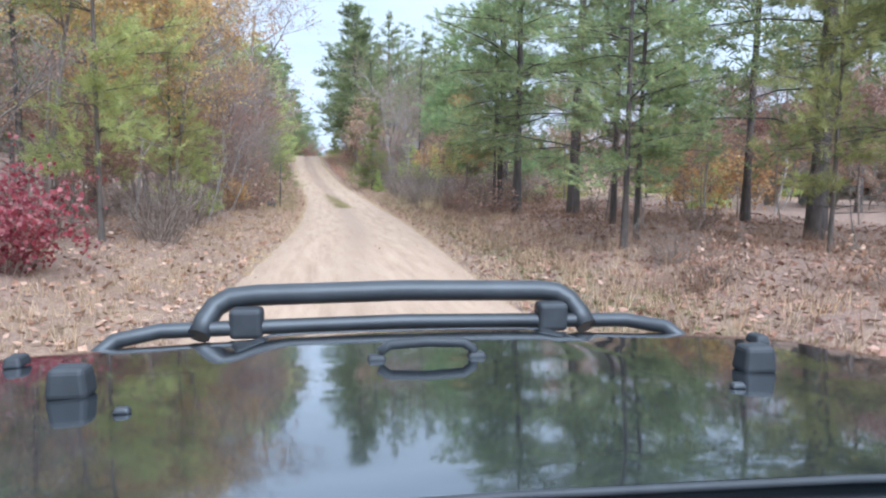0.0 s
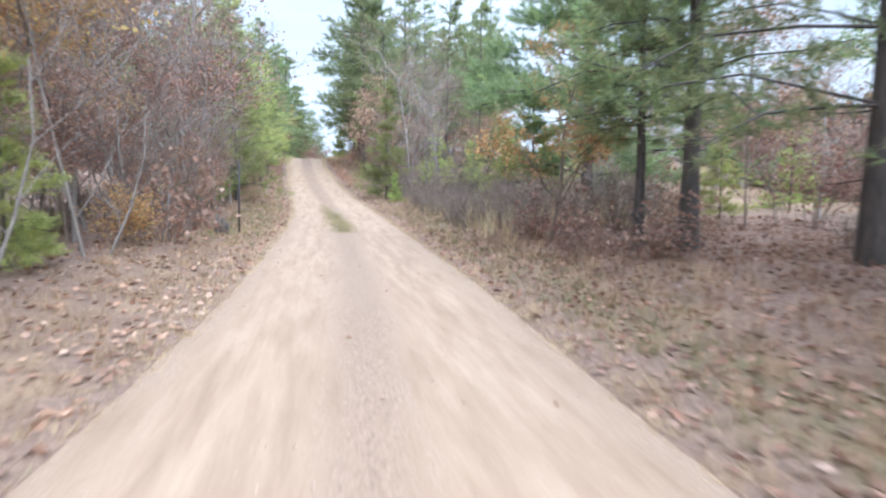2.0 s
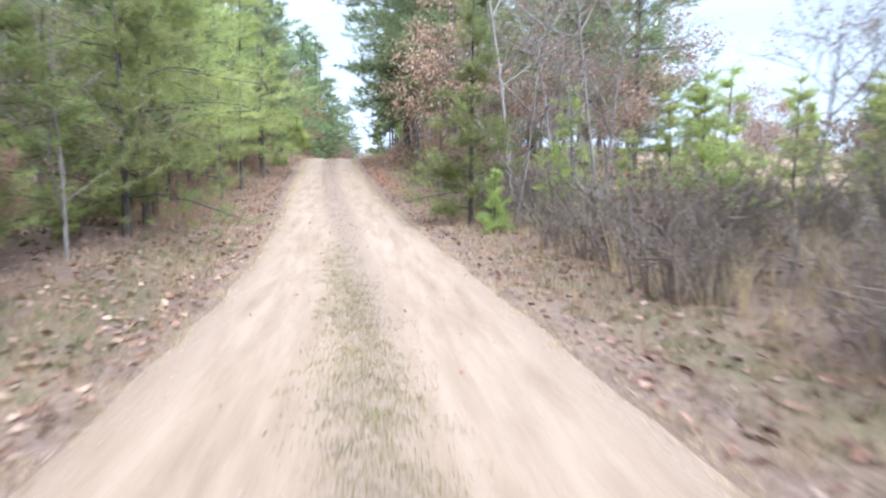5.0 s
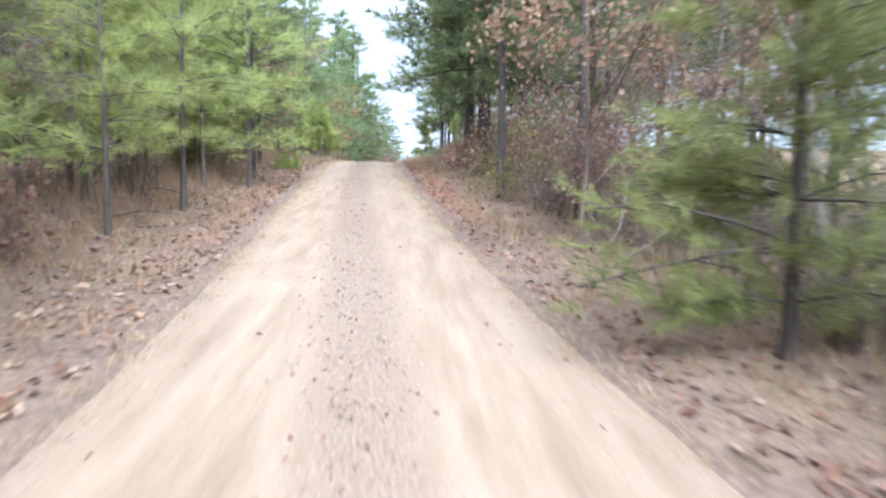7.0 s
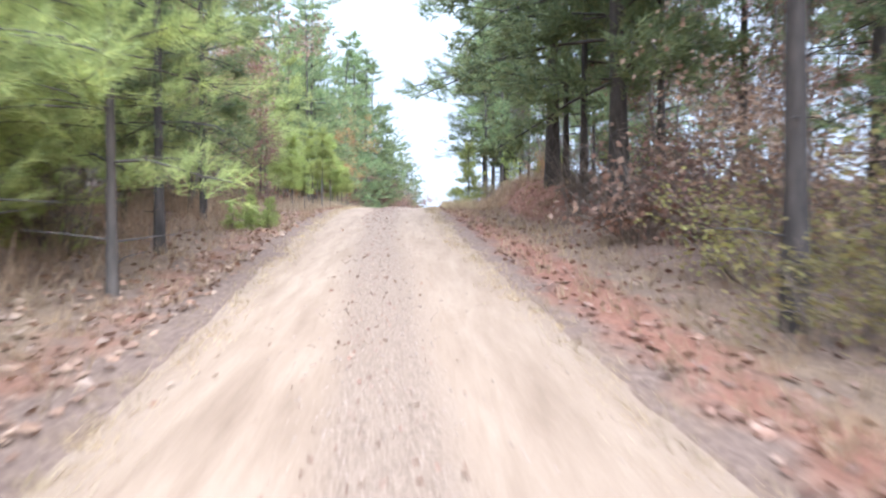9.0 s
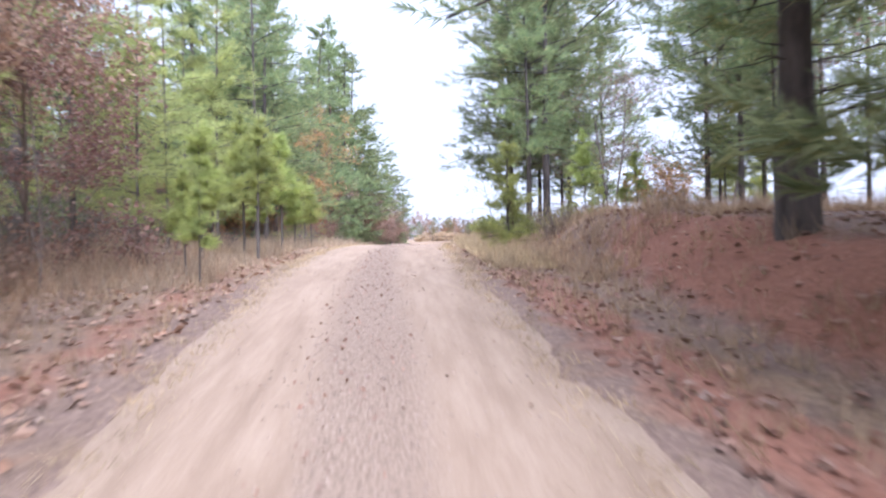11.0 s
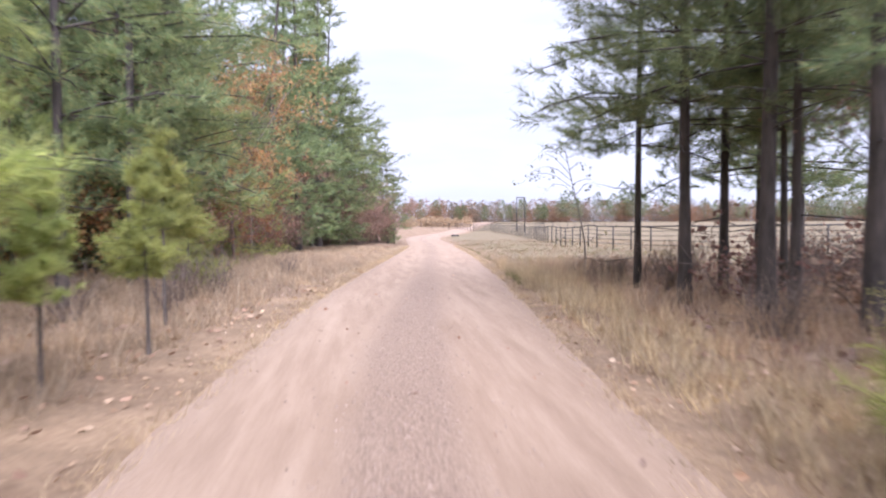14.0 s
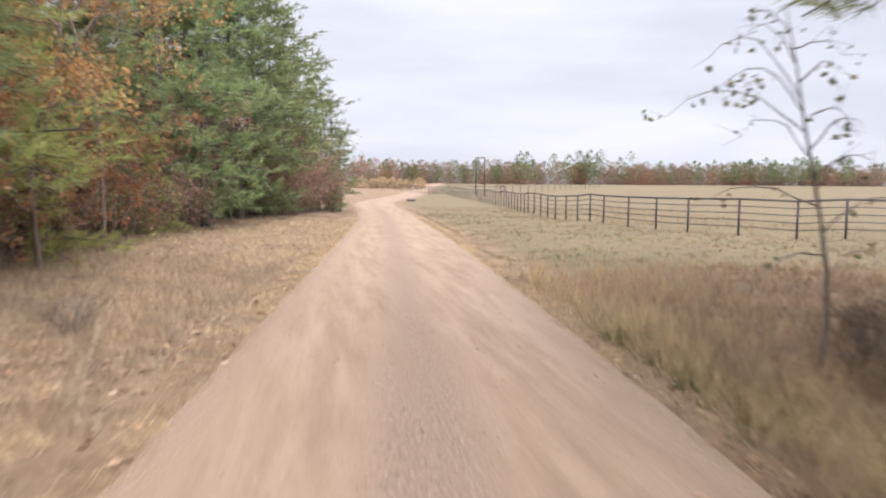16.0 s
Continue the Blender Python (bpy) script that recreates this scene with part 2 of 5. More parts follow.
# ---- the lie of the land ----
ALONG = [-60, 0, 12, 22, 30, 37, 43, 49, 55, 62, 69, 76, 82, 87, 92, 104, 125, 150, 180, 200, 250, 320, 420, 900]
LEVEL = [0.1, 0, -0.02, -0.01, 0.05, 0.14, 0.37, 0.73, 1.28, 2.12, 3.0, 3.73, 4.14, 4.37, 4.50, 4.50, 4.42, 4.52, 4.85, 5.2, 6.4, 8.2, 9.4, 12]
ROAD_Y = [-60, 0, 11, 21, 32, 38, 46, 54, 60, 66, 78, 88, 98, 104, 110, 120, 126, 135, 150, 162, 175, 195, 235, 300, 900]
ROAD_X = [-2.0, 0.3, 0.77, 1.42, 1.50, 1.55, 1.2, 0.55, 0.15, -0.25, -0.65, -0.45, 0.55, 1.1, 1.65, 2.5, 2.95, 3.5, 4.0, 4.5, 6.4, 11.8, 20, 34, 160]


HALF_Y = [-60, 0, 32, 46, 52, 58, 67, 78, 88, 98, 110, 130, 150, 165, 900]
HALF_W = [1.9, 1.9, 1.8, 1.6, 1.5, 1.42, 1.28, 1.38, 1.58, 1.85, 1.85, 1.65, 1.8, 2.3, 2.3]


def smooth_curve(xs, ys, lo, hi, width):
    s = np.arange(lo, hi, 0.5)
    v = np.interp(s, xs, ys)
    k = np.exp(-0.5 * (np.arange(-40, 41) * 0.5 / width) ** 2)
    v = np.convolve(np.pad(v, 40, mode="edge"), k / k.sum(), mode="valid")
    return s, v


LS, LV = smooth_curve(ALONG, LEVEL, -60, 900, 2.5)
RS, RV = smooth_curve(ROAD_Y, ROAD_X, -60, 900, 3.0)


def level(y):
    return np.interp(y, LS, LV)


def road_x(y):
    return np.interp(y, RS, RV)


def ease(v, lo, hi):
    t = np.clip((np.asarray(v, float) - lo) / (hi - lo), 0, 1)
    return t * t * (3 - 2 * t)


def wave(x, y, s):
    return (np.sin(x * 1.7 * s + 1.3) * np.cos(y * 1.1 * s + 0.4) + np.sin((x + y) * 0.83 * s + 2.1) + np.sin((x - 1.7 * y) * 2.3 * s) * 0.6) / 2.6


def ground_z(x, y):
    """Height of the soil, which dips below the road where the road lies."""
    x, y = np.asarray(x, float), np.asarray(y, float)
    u = x - road_x(y)
    a = np.abs(u)
    z = level(y)
    half = np.interp(y, HALF_Y, HALF_W)
    z = z - 0.14 * (1 - ease(a, half - 0.50 + 0.12 * wave(y, u, 0.9) + 0.07 * wave(y, u, 3.1), half + 0.30 + 0.13 * wave(y + 9 * np.sign(u), u, 1.7) + 0.06 * wave(y, u, 4.3)))
    rough = 0.05 * wave(x, y, 2.1) + 0.10 * wave(x, y, 0.55)
    z = z + rough * ease(a, 1.9, 4.0)
    right = ease(u, 2.2, 7.5) * 0.45 * (1 - ease(y, 36, 50))
    cut = ease(u, 3.6, 5.0) * 1.0 * ease(y, 60, 73) * (1 - ease(y, 80, 90))
    left = ease(-u, 2.0, 5.5) * 0.30 * (1 - ease(y, 66, 80))
    ditch = -0.18 * np.exp(-((a - 3.0) / 0.6) ** 2) * ease(y, 96, 106)
    return z + (right + cut + left) * (1 - 0.5 * ease(a, 25, 60)) + ditch


def road_z(u, y):
    ruts = -0.035 * (np.exp(-((np.abs(u - 0.05) - 0.82) / 0.30) ** 2))
    crown = 0.03 * np.exp(-(u / 0.35) ** 2)
    edge = -0.16 * ease(np.abs(u), 1.65, 2.5)
    return level(y) + ruts + crown + edge + 0.003 * wave(u * 3, y, 1.9)


def mesh_from(name, verts, faces, mat, attrs=None, flat=True):
    me = bpy.data.meshes.new(name)
    me.from_pydata(np.asarray(verts, float).tolist(), [], [tuple(f) for f in np.asarray(faces).tolist()] if not isinstance(faces, list) else faces)
    for key, vals in (attrs or {}).items():
        at = me.attributes.new(key, "FLOAT", "POINT")
        at.data.foreach_set("value", np.asarray(vals, np.float32))
    me.materials.append(mat)
    if not flat:
        me.polygons.foreach_set("use_smooth", [True] * len(me.polygons))
    me.update()
    return me


def sheet(nu, ny):
    i = np.arange(nu - 1)[:, None] * ny + np.arange(ny - 1)[None, :]
    return np.stack([i, i + ny, i + ny + 1, i + 1], -1).reshape(-1, 4)


us = np.concatenate([[-700, -400, -220, -130, -80, -55, -40, -30, -24, -19], np.arange(-16, -6, 1.0), np.arange(-6, 8, 0.3), np.arange(8, 20, 1.0), [22, 26, 32, 40, 52, 70, 95, 140, 220, 400, 700]])
ys = np.concatenate([[-60, -40, -25, -15], np.arange(-10, 150, 0.5), np.arange(150, 240, 3.0), [250, 270, 300, 350, 420, 520, 700, 890]])
U, Y = np.meshgrid(us, ys, indexing="ij")
X = U + road_x(Y) * (1 - ease(np.abs(U), 40, 200))
Z = ground_z(X, Y)
field = ease(Y, 93, 103) * ease(U, -7, -3) + ease(U, 11, 16) * ease(Y, 30, 45)
woodside = ease(U, 3.3, 4.6) * ease(Y, 66, 72) * (1 - ease(Y, 94, 98)) + 0.35 * ease(-U, 5.0, 8.0) * ease(Y, 90, 100) * (1 - ease(Y, 132, 140))
straw = np.clip(0.25 - 0.9 * woodside + 0.75 * ease(Y, 74, 84) + field + 0.25 * np.exp(-((np.abs(U) - 3.2) / 0.9) ** 2) - 0.8 * ease(-U, 9, 12) * (1 - ease(Y, 135, 150)), 0, 1)
green = np.clip(0.55 * np.exp(-((U - 3.1) / 0.8) ** 2) * (1 - ease(Y, 40, 55)) + 0.5 * np.exp(-((U + 3.0) / 0.9) ** 2) * ease(Y, 28, 34) * (1 - ease(Y, 42, 48)) + 0.62 * ease(Y, 97, 106) * ease(U, 2, 4), 0, 1)
clay = np.clip(0.22 * ease(U, 3.3, 4.6) * ease(Y, 66, 72) * (1 - ease(Y, 92, 97)) + 0.75 * np.exp(-((U - 2.5) / 0.6) ** 2) * ease(Y, 50, 62) * (1 - ease(Y, 74, 84)) + 0.9 * np.exp(-((U - 4.4) / 0.6) ** 2) * ease(Y, 68, 73) * (1 - ease(Y, 75, 80)) + 0.5 * np.exp(-((U + 2.6) / 0.6) ** 2) * ease(Y, 40, 60) * (1 - ease(Y, 76, 88)), 0, 1)
ground = new("ground", mesh_from("ground", np.stack([X, Y, Z], -1).reshape(-1, 3), sheet(len(us), len(ys)), M_GROUND, {"straw": straw.ravel(), "green": green.ravel(), "clay": clay.ravel()}, flat=False))
tagged(ground, "brown leaf litter and dry grass over sandy soil", "ground", kind="structure")

ru = np.linspace(-2.5, 2.5, 41)
ry = np.concatenate([np.arange(-30, 130, 0.25), np.arange(130, 300, 1.0), [310, 330, 360, 400]])
RU, RY = np.meshgrid(ru, ry, indexing="ij")
grit = (0.82 - 0.22 * ease(RY, 92, 104)) * np.exp(-(RU / (0.42 + 0.1 * wave(RU, RY, 0.7))) ** 2) * (0.45 + 0.55 * ease(RY, 10, 20)) + 0.4 * ease(RY, 44, 54) * (1 - ease(RY, 90, 98)) * np.exp(-(RU / 0.42) ** 2) + 0.45 * ease(np.abs(RU), 1.1, 1.8)
road = new("road", mesh_from("road", np.stack([RU + road_x(RY), RY, road_z(RU, RY)], -1).reshape(-1, 3), sheet(len(ru), len(ry)), M_ROAD, {"grit": grit.ravel()}, flat=False))
tagged(road, "pale sandy dirt road with two worn wheel ruts", "road", kind="structure")


# ---- plants: shared meshes ----
class Twigs:
    """Gathers tapered limbs and leaves of one plant."""

    def __init__(self, seed):
        self.rng = np.random.default_rng(seed)
        self.v, self.f, self.n = [], [], 0
        self.tips = []

    def limb(self, pts, radii, sides=5):
        pts = np.asarray(pts, float)
        for i, p in enumerate(pts):
            d = pts[min(i + 1, len(pts) - 1)] - pts[max(i - 1, 0)]
            d = d / (np.linalg.norm(d) + 1e-9)
            a = np.cross(d, (0.31, 0.2, 0.93) if abs(d[2]) < 0.8 else (1, 0.1, 0))
            a /= np.linalg.norm(a)
            b = np.cross(d, a)
            ang = np.linspace(0, 2 * np.pi, sides, endpoint=False)
            self.v.append(p + radii[i] * (np.cos(ang)[:, None] * a + np.sin(ang)[:, None] * b))
        base = self.n
        for i in range(len(pts) - 1):
            for k in range(sides):
                q = (k + 1) % sides
                self.f.append((base + i * sides + k, base + i * sides + q, base + (i + 1) * sides + q, base + (i + 1) * sides + k))
        self.n += len(pts) * sides

    def mesh(self, name, mat):
        return mesh_from(name, np.concatenate(self.v), self.f, mat, flat=False)


def needle_mesh(name, centres, axes, mat, count, length, width, rng, spread=0.78):
    """Tufts: thin needles fanning out from each centre."""
    c = np.repeat(centres, count, 0)
    a = np.repeat(axes, count, 0)
    d = rng.normal(size=c.shape)
    d /= np.linalg.norm(d, axis=1, keepdims=True)
    d -= a * np.sum(d * a, axis=1, keepdims=True)
    d = a * rng.uniform(0.35, 1.1, (len(c), 1)) + d * spread
    d /= np.linalg.norm(d, axis=1, keepdims=True)
    side = np.cross(d, rng.normal(size=c.shape))
    side /= np.linalg.norm(side, axis=1, keepdims=True)
    ln = length * rng.uniform(0.65, 1.2, (len(c), 1))
    c = c + a * rng.uniform(-1.1, 0.7, (len(c), 1)) * length
    tip = c + d * ln
    tip[:, 2] -= 0.10 * ln[:, 0]
    v = np.stack([c + side * width, tip, c - side * width], 1).reshape(-1, 3)
    f = np.arange(len(v)).reshape(-1, 3)
    return mesh_from(name, v, f, mat)


def leaf_mesh(name, centres, mat, size, rng, flatness=0.0):
    """Separate folded leaves, each a small kite."""
    n = len(centres)
    d = rng.normal(size=(n, 3))
    d[:, 2] -= 0.5
    d[:, 2] *= 1 - flatness
    d /= np.linalg.norm(d, axis=1, keepdims=True)
    s = rng.normal(size=(n, 3))
    s[:, 2] *= 1 - flatness
    s = np.cross(d, np.cross(s, d))
    s /= np.linalg.norm(s, axis=1, keepdims=True)
    k = size * rng.uniform(0.6, 1.35, (n, 1))
    up = np.cross(d, s) * k * 0.12
    v = np.stack([centres, centres + d * k * 0.5 + s * k * 0.36 + up, centres + d * k, centres + d * k * 0.5 - s * k * 0.36 + up], 1).reshape(-1, 3)
    return mesh_from(name, v, np.arange(len(v)).reshape(-1, 4), mat)


def pine_parts(seed, h, bare, reach, whorls, tufts, needles, length, width, mat, lean=0.02, girth=0.016, stubs=True, cone=False, bark=None):
    """Trunk with limbs and a crown of needle tufts, h metres high."""
    t = Twigs(seed)
    g = t.rng
    bend = g.normal(0, lean * h, 2)
    zz = np.linspace(-0.15, h, 9)
    spine = np.stack([bend[0] * (zz / h) ** 2, bend[1] * (zz / h) ** 2, zz], 1)
    rad = girth * h * (1 - np.clip(zz / h, 0, 1)) ** 0.75 + 0.008
    rad[0] *= 1.35
    t.limb(spine, rad, 8)
    cs, ax = [], []
    lo = bare * h
    for w in range(whorls):
        q = (w + g.uniform(0, 0.7)) / whorls
        z = lo + (h * 0.97 - lo) * q
        base = np.array([np.interp(z, zz, spine[:, 0]), np.interp(z, zz, spine[:, 1]), z])
        if cone:
            shape = (0.55 + 0.45 * np.sin(np.pi * min(1, q * 1.6 + 0.25))) * (1 - q) ** 0.55 + 0.10
        else:
            shape = (0.62 + 0.38 * np.sin(np.pi * min(1, q * 1.25 + 0.15))) * (1 - q ** 2.4) ** 0.75 + 0.12
        for b in range(int(g.integers(3, 6))):
            an = g.uniform(0, 2 * np.pi)
            ln = reach * shape * g.uniform(0.5, 1.15)
            rise = g.uniform(-0.05, 0.35) + 0.55 * q
            out = np.array([np.cos(an), np.sin(an), 0])
            k = np.linspace(0, 1, 4)
            pts = base + np.outer(k * ln, out) + np.outer(ln * (rise * k - 0.22 * k ** 2), (0, 0, 1)) + g.normal(0, 0.03 * ln, (4, 3)) * k[:, None]
            t.limb(pts, (0.0055 if cone or bark else 0.0075) * ln * (1 - 0.75 * k) + 0.005, 4)
            for s in range(max(2, int(tufts * (0.4 + shape) * min(1, 0.35 + ln / (0.8 * reach))))):
                kk = g.uniform(0.16, 1.0) ** 0.7
                p = np.array([np.interp(kk, k, pts[:, i]) for i in range(3)])
                off = g.normal(0, min(0.16 * ln, 0.40) * (1.15 - 0.5 * kk), 3) * (1, 1, 0.6)
                d = out * 0.7 + off / (np.linalg.norm(off) + 1e-6) * 0.55 + (0, 0, 0.45)
                cs.append(p + off)
                ax.append(d / np.linalg.norm(d))
                if g.uniform() < 0.28:
                    t.limb([p, p + off], [0.008, 0.004], 3)
    if stubs:
        for s in range(int(bare * h * 2.6)):
            z = g.uniform(0.18, 1) * lo
            an = g.uniform(0, 2 * np.pi)
            ln = g.uniform(0.3, 1.5)
            base = np.array([np.interp(z, zz, spine[:, 0]), np.interp(z, zz, spine[:, 1]), z])
            tip = base + np.array([np.cos(an) * ln, np.sin(an) * ln, g.uniform(-0.15, 0.25) * ln])
            t.limb([base, (base + tip) / 2 + g.normal(0, 0.06, 3), tip], [0.016, 0.011, 0.005], 3)
    trunk = t.mesh("pine_trunk", bark or M_PINEBARK)
    crown = needle_mesh("pine_crown", np.array(cs), np.array(ax), mat, needles, length, width, g)
    return trunk, crown


def broadleaf_parts(seed, h, fork, reach, bark, leaf_mat=None, leaves=0, size=0.09, girth=0.013, depth=4, droop=0.1, upright=0.55, kids=(2, 5)):
    """A branching trunk, ending in fine twigs, with leaves near the twig ends."""
    t = Twigs(seed)
    g = t.rng
    ends = []

    def grow(p, d, ln, r, lev):
        n = 4 if lev < 2 else 3
        pts, q, dd = [p], np.array(p, float), np.array(d, float)
        for i in range(n - 1):
            dd = dd + g.normal(0, 0.16, 3) + (0, 0, 0.06 if lev < 2 else -droop * 0.4)
            dd /= np.linalg.norm(dd)
            q = q + dd * ln / (n - 1)
            pts.append(q)
        t.limb(pts, np.linspace(r, r * 0.55, n), 6 if lev == 0 else (4 if lev < 3 else 3))
        if lev >= depth - 2:
            ends.extend(pts[1:])
        if lev < depth:
            for c in range(int(g.integers(*kids)) if lev else int(g.integers(6, 9))):
                s = g.uniform(fork if lev == 0 else 0.3, 1.0)
                b = np.array([np.interp(s * (n - 1), range(n), [w[i] for w in pts]) for i in range(3)])
                an = g.uniform(0, 2 * np.pi)
                side = np.array([np.cos(an), np.sin(an), g.uniform(0.0, upright * 1.6)])
                nd = dd * 0.45 + side * 0.75
                grow(b, nd / np.linalg.norm(nd), ln * g.uniform(0.42, 0.66) * (reach if lev == 0 else 1), max(r * 0.45, 0.004), lev + 1)

    grow(np.array([0, 0, -0.1]), np.array([g.normal(0, 0.06), g.normal(0, 0.06), 1.0]), h * 0.72, girth * h, 0)
    trunk = t.mesh("branches", bark)
    crown = None
    if leaves:
        e = np.array(ends)
        c = e[g.integers(0, len(e), leaves)] + g.normal(0, 0.14, (leaves, 3))
        crown = leaf_mesh("leaves", c, leaf_mat, size, g)
    return trunk, crown


def shrub_parts(seed, h, stems, bark, leaf_mat=None, leaves=0, size=0.07, spread=0.5, puff=0.06):
    """Many thin stems from the ground, with or without leaves."""
    t = Twigs(seed)
    g = t.rng
    ends = []
    for s in range(stems):
        an, tilt = g.uniform(0, 2 * np.pi), abs(g.normal(0, spread))
        b = np.array([np.cos(an), np.sin(an), 0]) * g.uniform(0, 0.25 * h)
        b[2] = -0.08
        ln = h * g.uniform(0.55, 1.1)
        d = np.array([np.cos(an) * tilt, np.sin(an) * tilt, 1.0])
        d /= np.linalg.norm(d)
        k = np.linspace(0, 1, 4)
        pts = b + np.outer(k * ln, d) + np.outer(k ** 2 * ln * 0.18, (np.cos(an), np.sin(an), -0.5)) + g.normal(0, 0.03 * ln, (4, 3)) * k[:, None]
        t.limb(pts, np.linspace(0.011, 0.004, 4), 3)
        for w in range(4):
            q = g.uniform(0.3, 1)
            p = np.array([np.interp(q, k, pts[:, i]) for i in range(3)])
            tip = p + g.normal(0, 0.17 * h, 3) + (0, 0, 0.1 * h)
            t.limb([p, tip], [0.006, 0.003], 3)
            ends += [p, tip, (p + tip) / 2]
    trunk = t.mesh("stems", bark)
    crown = None
    if leaves:
        e = np.array(ends)
        crown = leaf_mesh("leaves", e[g.integers(0, len(e), leaves)] + g.normal(0, puff * h, (leaves, 3)), leaf_mat, size, g)
    return trunk, crown


TALL = [pine_parts(11 + i, 15.0, 0.30, 3.0, 16, 14, 30, 0.23, 0.0095, M_NEEDLE, girth=0.0085) for i in range(3)]
OPEN = [pine_parts(21 + i, 15.0, 0.15, 3.6, 15, 17, 34, 0.22, 0.0095, M_NEEDLE, girth=0.0115) for i in range(2)]
BIG = [pine_parts(27, 16.0, 0.16, 4.4, 22, 26, 26, 0.28, 0.020, M_BLUE, girth=0.0125)]
PLUME = [pine_parts(15 + i, 15.0, 0.22, 2.6, 19, 15, 46, 0.23, 0.0055, M_BLUE, girth=0.0066) for i in range(2)]
FULL = [pine_parts(31 + i, 14.0, 0.04, 3.2, 20, 14, 15, 0.30, 0.024, M_BLUE, girth=0.009) for i in range(2)]
WIDE = [pine_parts(41, 13.0, 0.10, 6.0, 16, 62, 42, 0.25, 0.0110, M_BLUE, girth=0.020)]
DENSE = [pine_parts(231 + i, 16.0, 0.05, 3.1, 21, 15, 22, 0.27, 0.017, M_BLUE, girth=0.009) for i in range(2)]
VERGE = [pine_parts(61, 11.0, 0.26, 1.8, 15, 11, 44, 0.21, 0.0055, M_NEEDLE, girth=0.0062)]
EDGE = [pine_parts(65 + i, 15.0, 0.17, 2.7, 19, 15, 32, 0.22, 0.0105, M_NEEDLE, girth=0.0060) for i in range(2)]
BUSHY = [pine_parts(81 + i, 5.0, 0.05, 1.55, 15, 15, 36, 0.18, 0.0050, M_BUSHY, girth=0.008, stubs=False, cone=True, bark=M_YOUNGBARK) for i in range(2)]
INNER = [pine_parts(57 + i, 9.0, 0.18, 1.7, 14, 8, 12, 0.28, 0.017, M_YOUNG, girth=0.0062, bark=M_YOUNGBARK) for i in range(2)]
SKIRTED = [pine_parts(87 + i, 8.0, 0.06, 2.1, 19, 18, 42, 0.19, 0.0055, M_OLIVE, girth=0.008, stubs=False, cone=True) for i in range(2)]
MIDDLE = [pine_parts(51 + i, 9.0, 0.16, 1.75, 16, 11, 42, 0.21, 0.0048, M_YOUNG, girth=0.0056, bark=M_YOUNGBARK) for i in range(3)]
YOUNG = [pine_parts(71 + i, 3.6, 0.40, 0.74, 10, 11, 40, 0.17, 0.0048, M_SAPLING, girth=0.009, stubs=False, cone=True, bark=M_YOUNGBARK) for i in range(3)]
LOWPINE = [pine_parts(97 + i, 3.2, 0.06, 1.12, 16, 12, 40, 0.17, 0.0048, M_SAPLING, girth=0.009, stubs=False, cone=True, bark=M_YOUNGBARK) for i in range(2)]
SPARSE = [pine_parts(91 + i, 14.0, 0.34, 2.7, 12, 7, 9, 0.42, 0.038, M_NEEDLE, girth=0.010) for i in range(3)]
RUST = [broadleaf_parts(111 + i, 8.5, 0.2, 0.8, M_TWIG, M_RUST, 4600, 0.10, depth=4, girth=0.008, kids=(3, 5)) for i in range(2)]
AMBER = [broadleaf_parts(121 + i, 8.5, 0.10, 0.8, M_GREYBARK, M_AMBER, 5600, 0.095, girth=0.0065, kids=(3, 5)) for i in range(2)]
BROWN = [broadleaf_parts(131 + i, 7.0, 0.15, 0.9, M_TWIG, M_BROWN, 4600, 0.095, girth=0.0055, kids=(3, 5)) for i in range(2)]
BARE = [broadleaf_parts(151 + i, 8.5, 0.15, 0.75, M_GREYBARK, M_BROWN, 1300, 0.075, girth=0.0065, kids=(4, 6)) for i in range(3)]
CRIMSON = [shrub_parts(171, 1.9, 26, M_TWIG, M_CRIMSON, 3000, 0.085)]
BRUSH = [shrub_parts(181 + i, 1.25, 34, M_TWIG, spread=0.35) for i in range(3)]
LEAFY = [shrub_parts(191 + i, 1.2, 22, M_TWIG, M_BROWN, 420, 0.10) for i in range(2)]
THICKET = [shrub_parts(211 + i, 3.2, 24, M_TWIG, M_RUST, 2000, 0.125, spread=0.32) for i in range(2)]
ROSY = [shrub_parts(221 + i, 3.2, 26, M_TWIG, M_BROWN, 2000, 0.085, spread=0.32) for i in range(2)]
RUSSET = [shrub_parts(251, 6.0, 44, M_GREYBARK, M_RUST, 8000, 0.13, spread=0.16, puff=0.02)]
GOLD = [shrub_parts(201, 1.4, 20, M_TWIG, M_YELLOW, 1300, 0.05)]

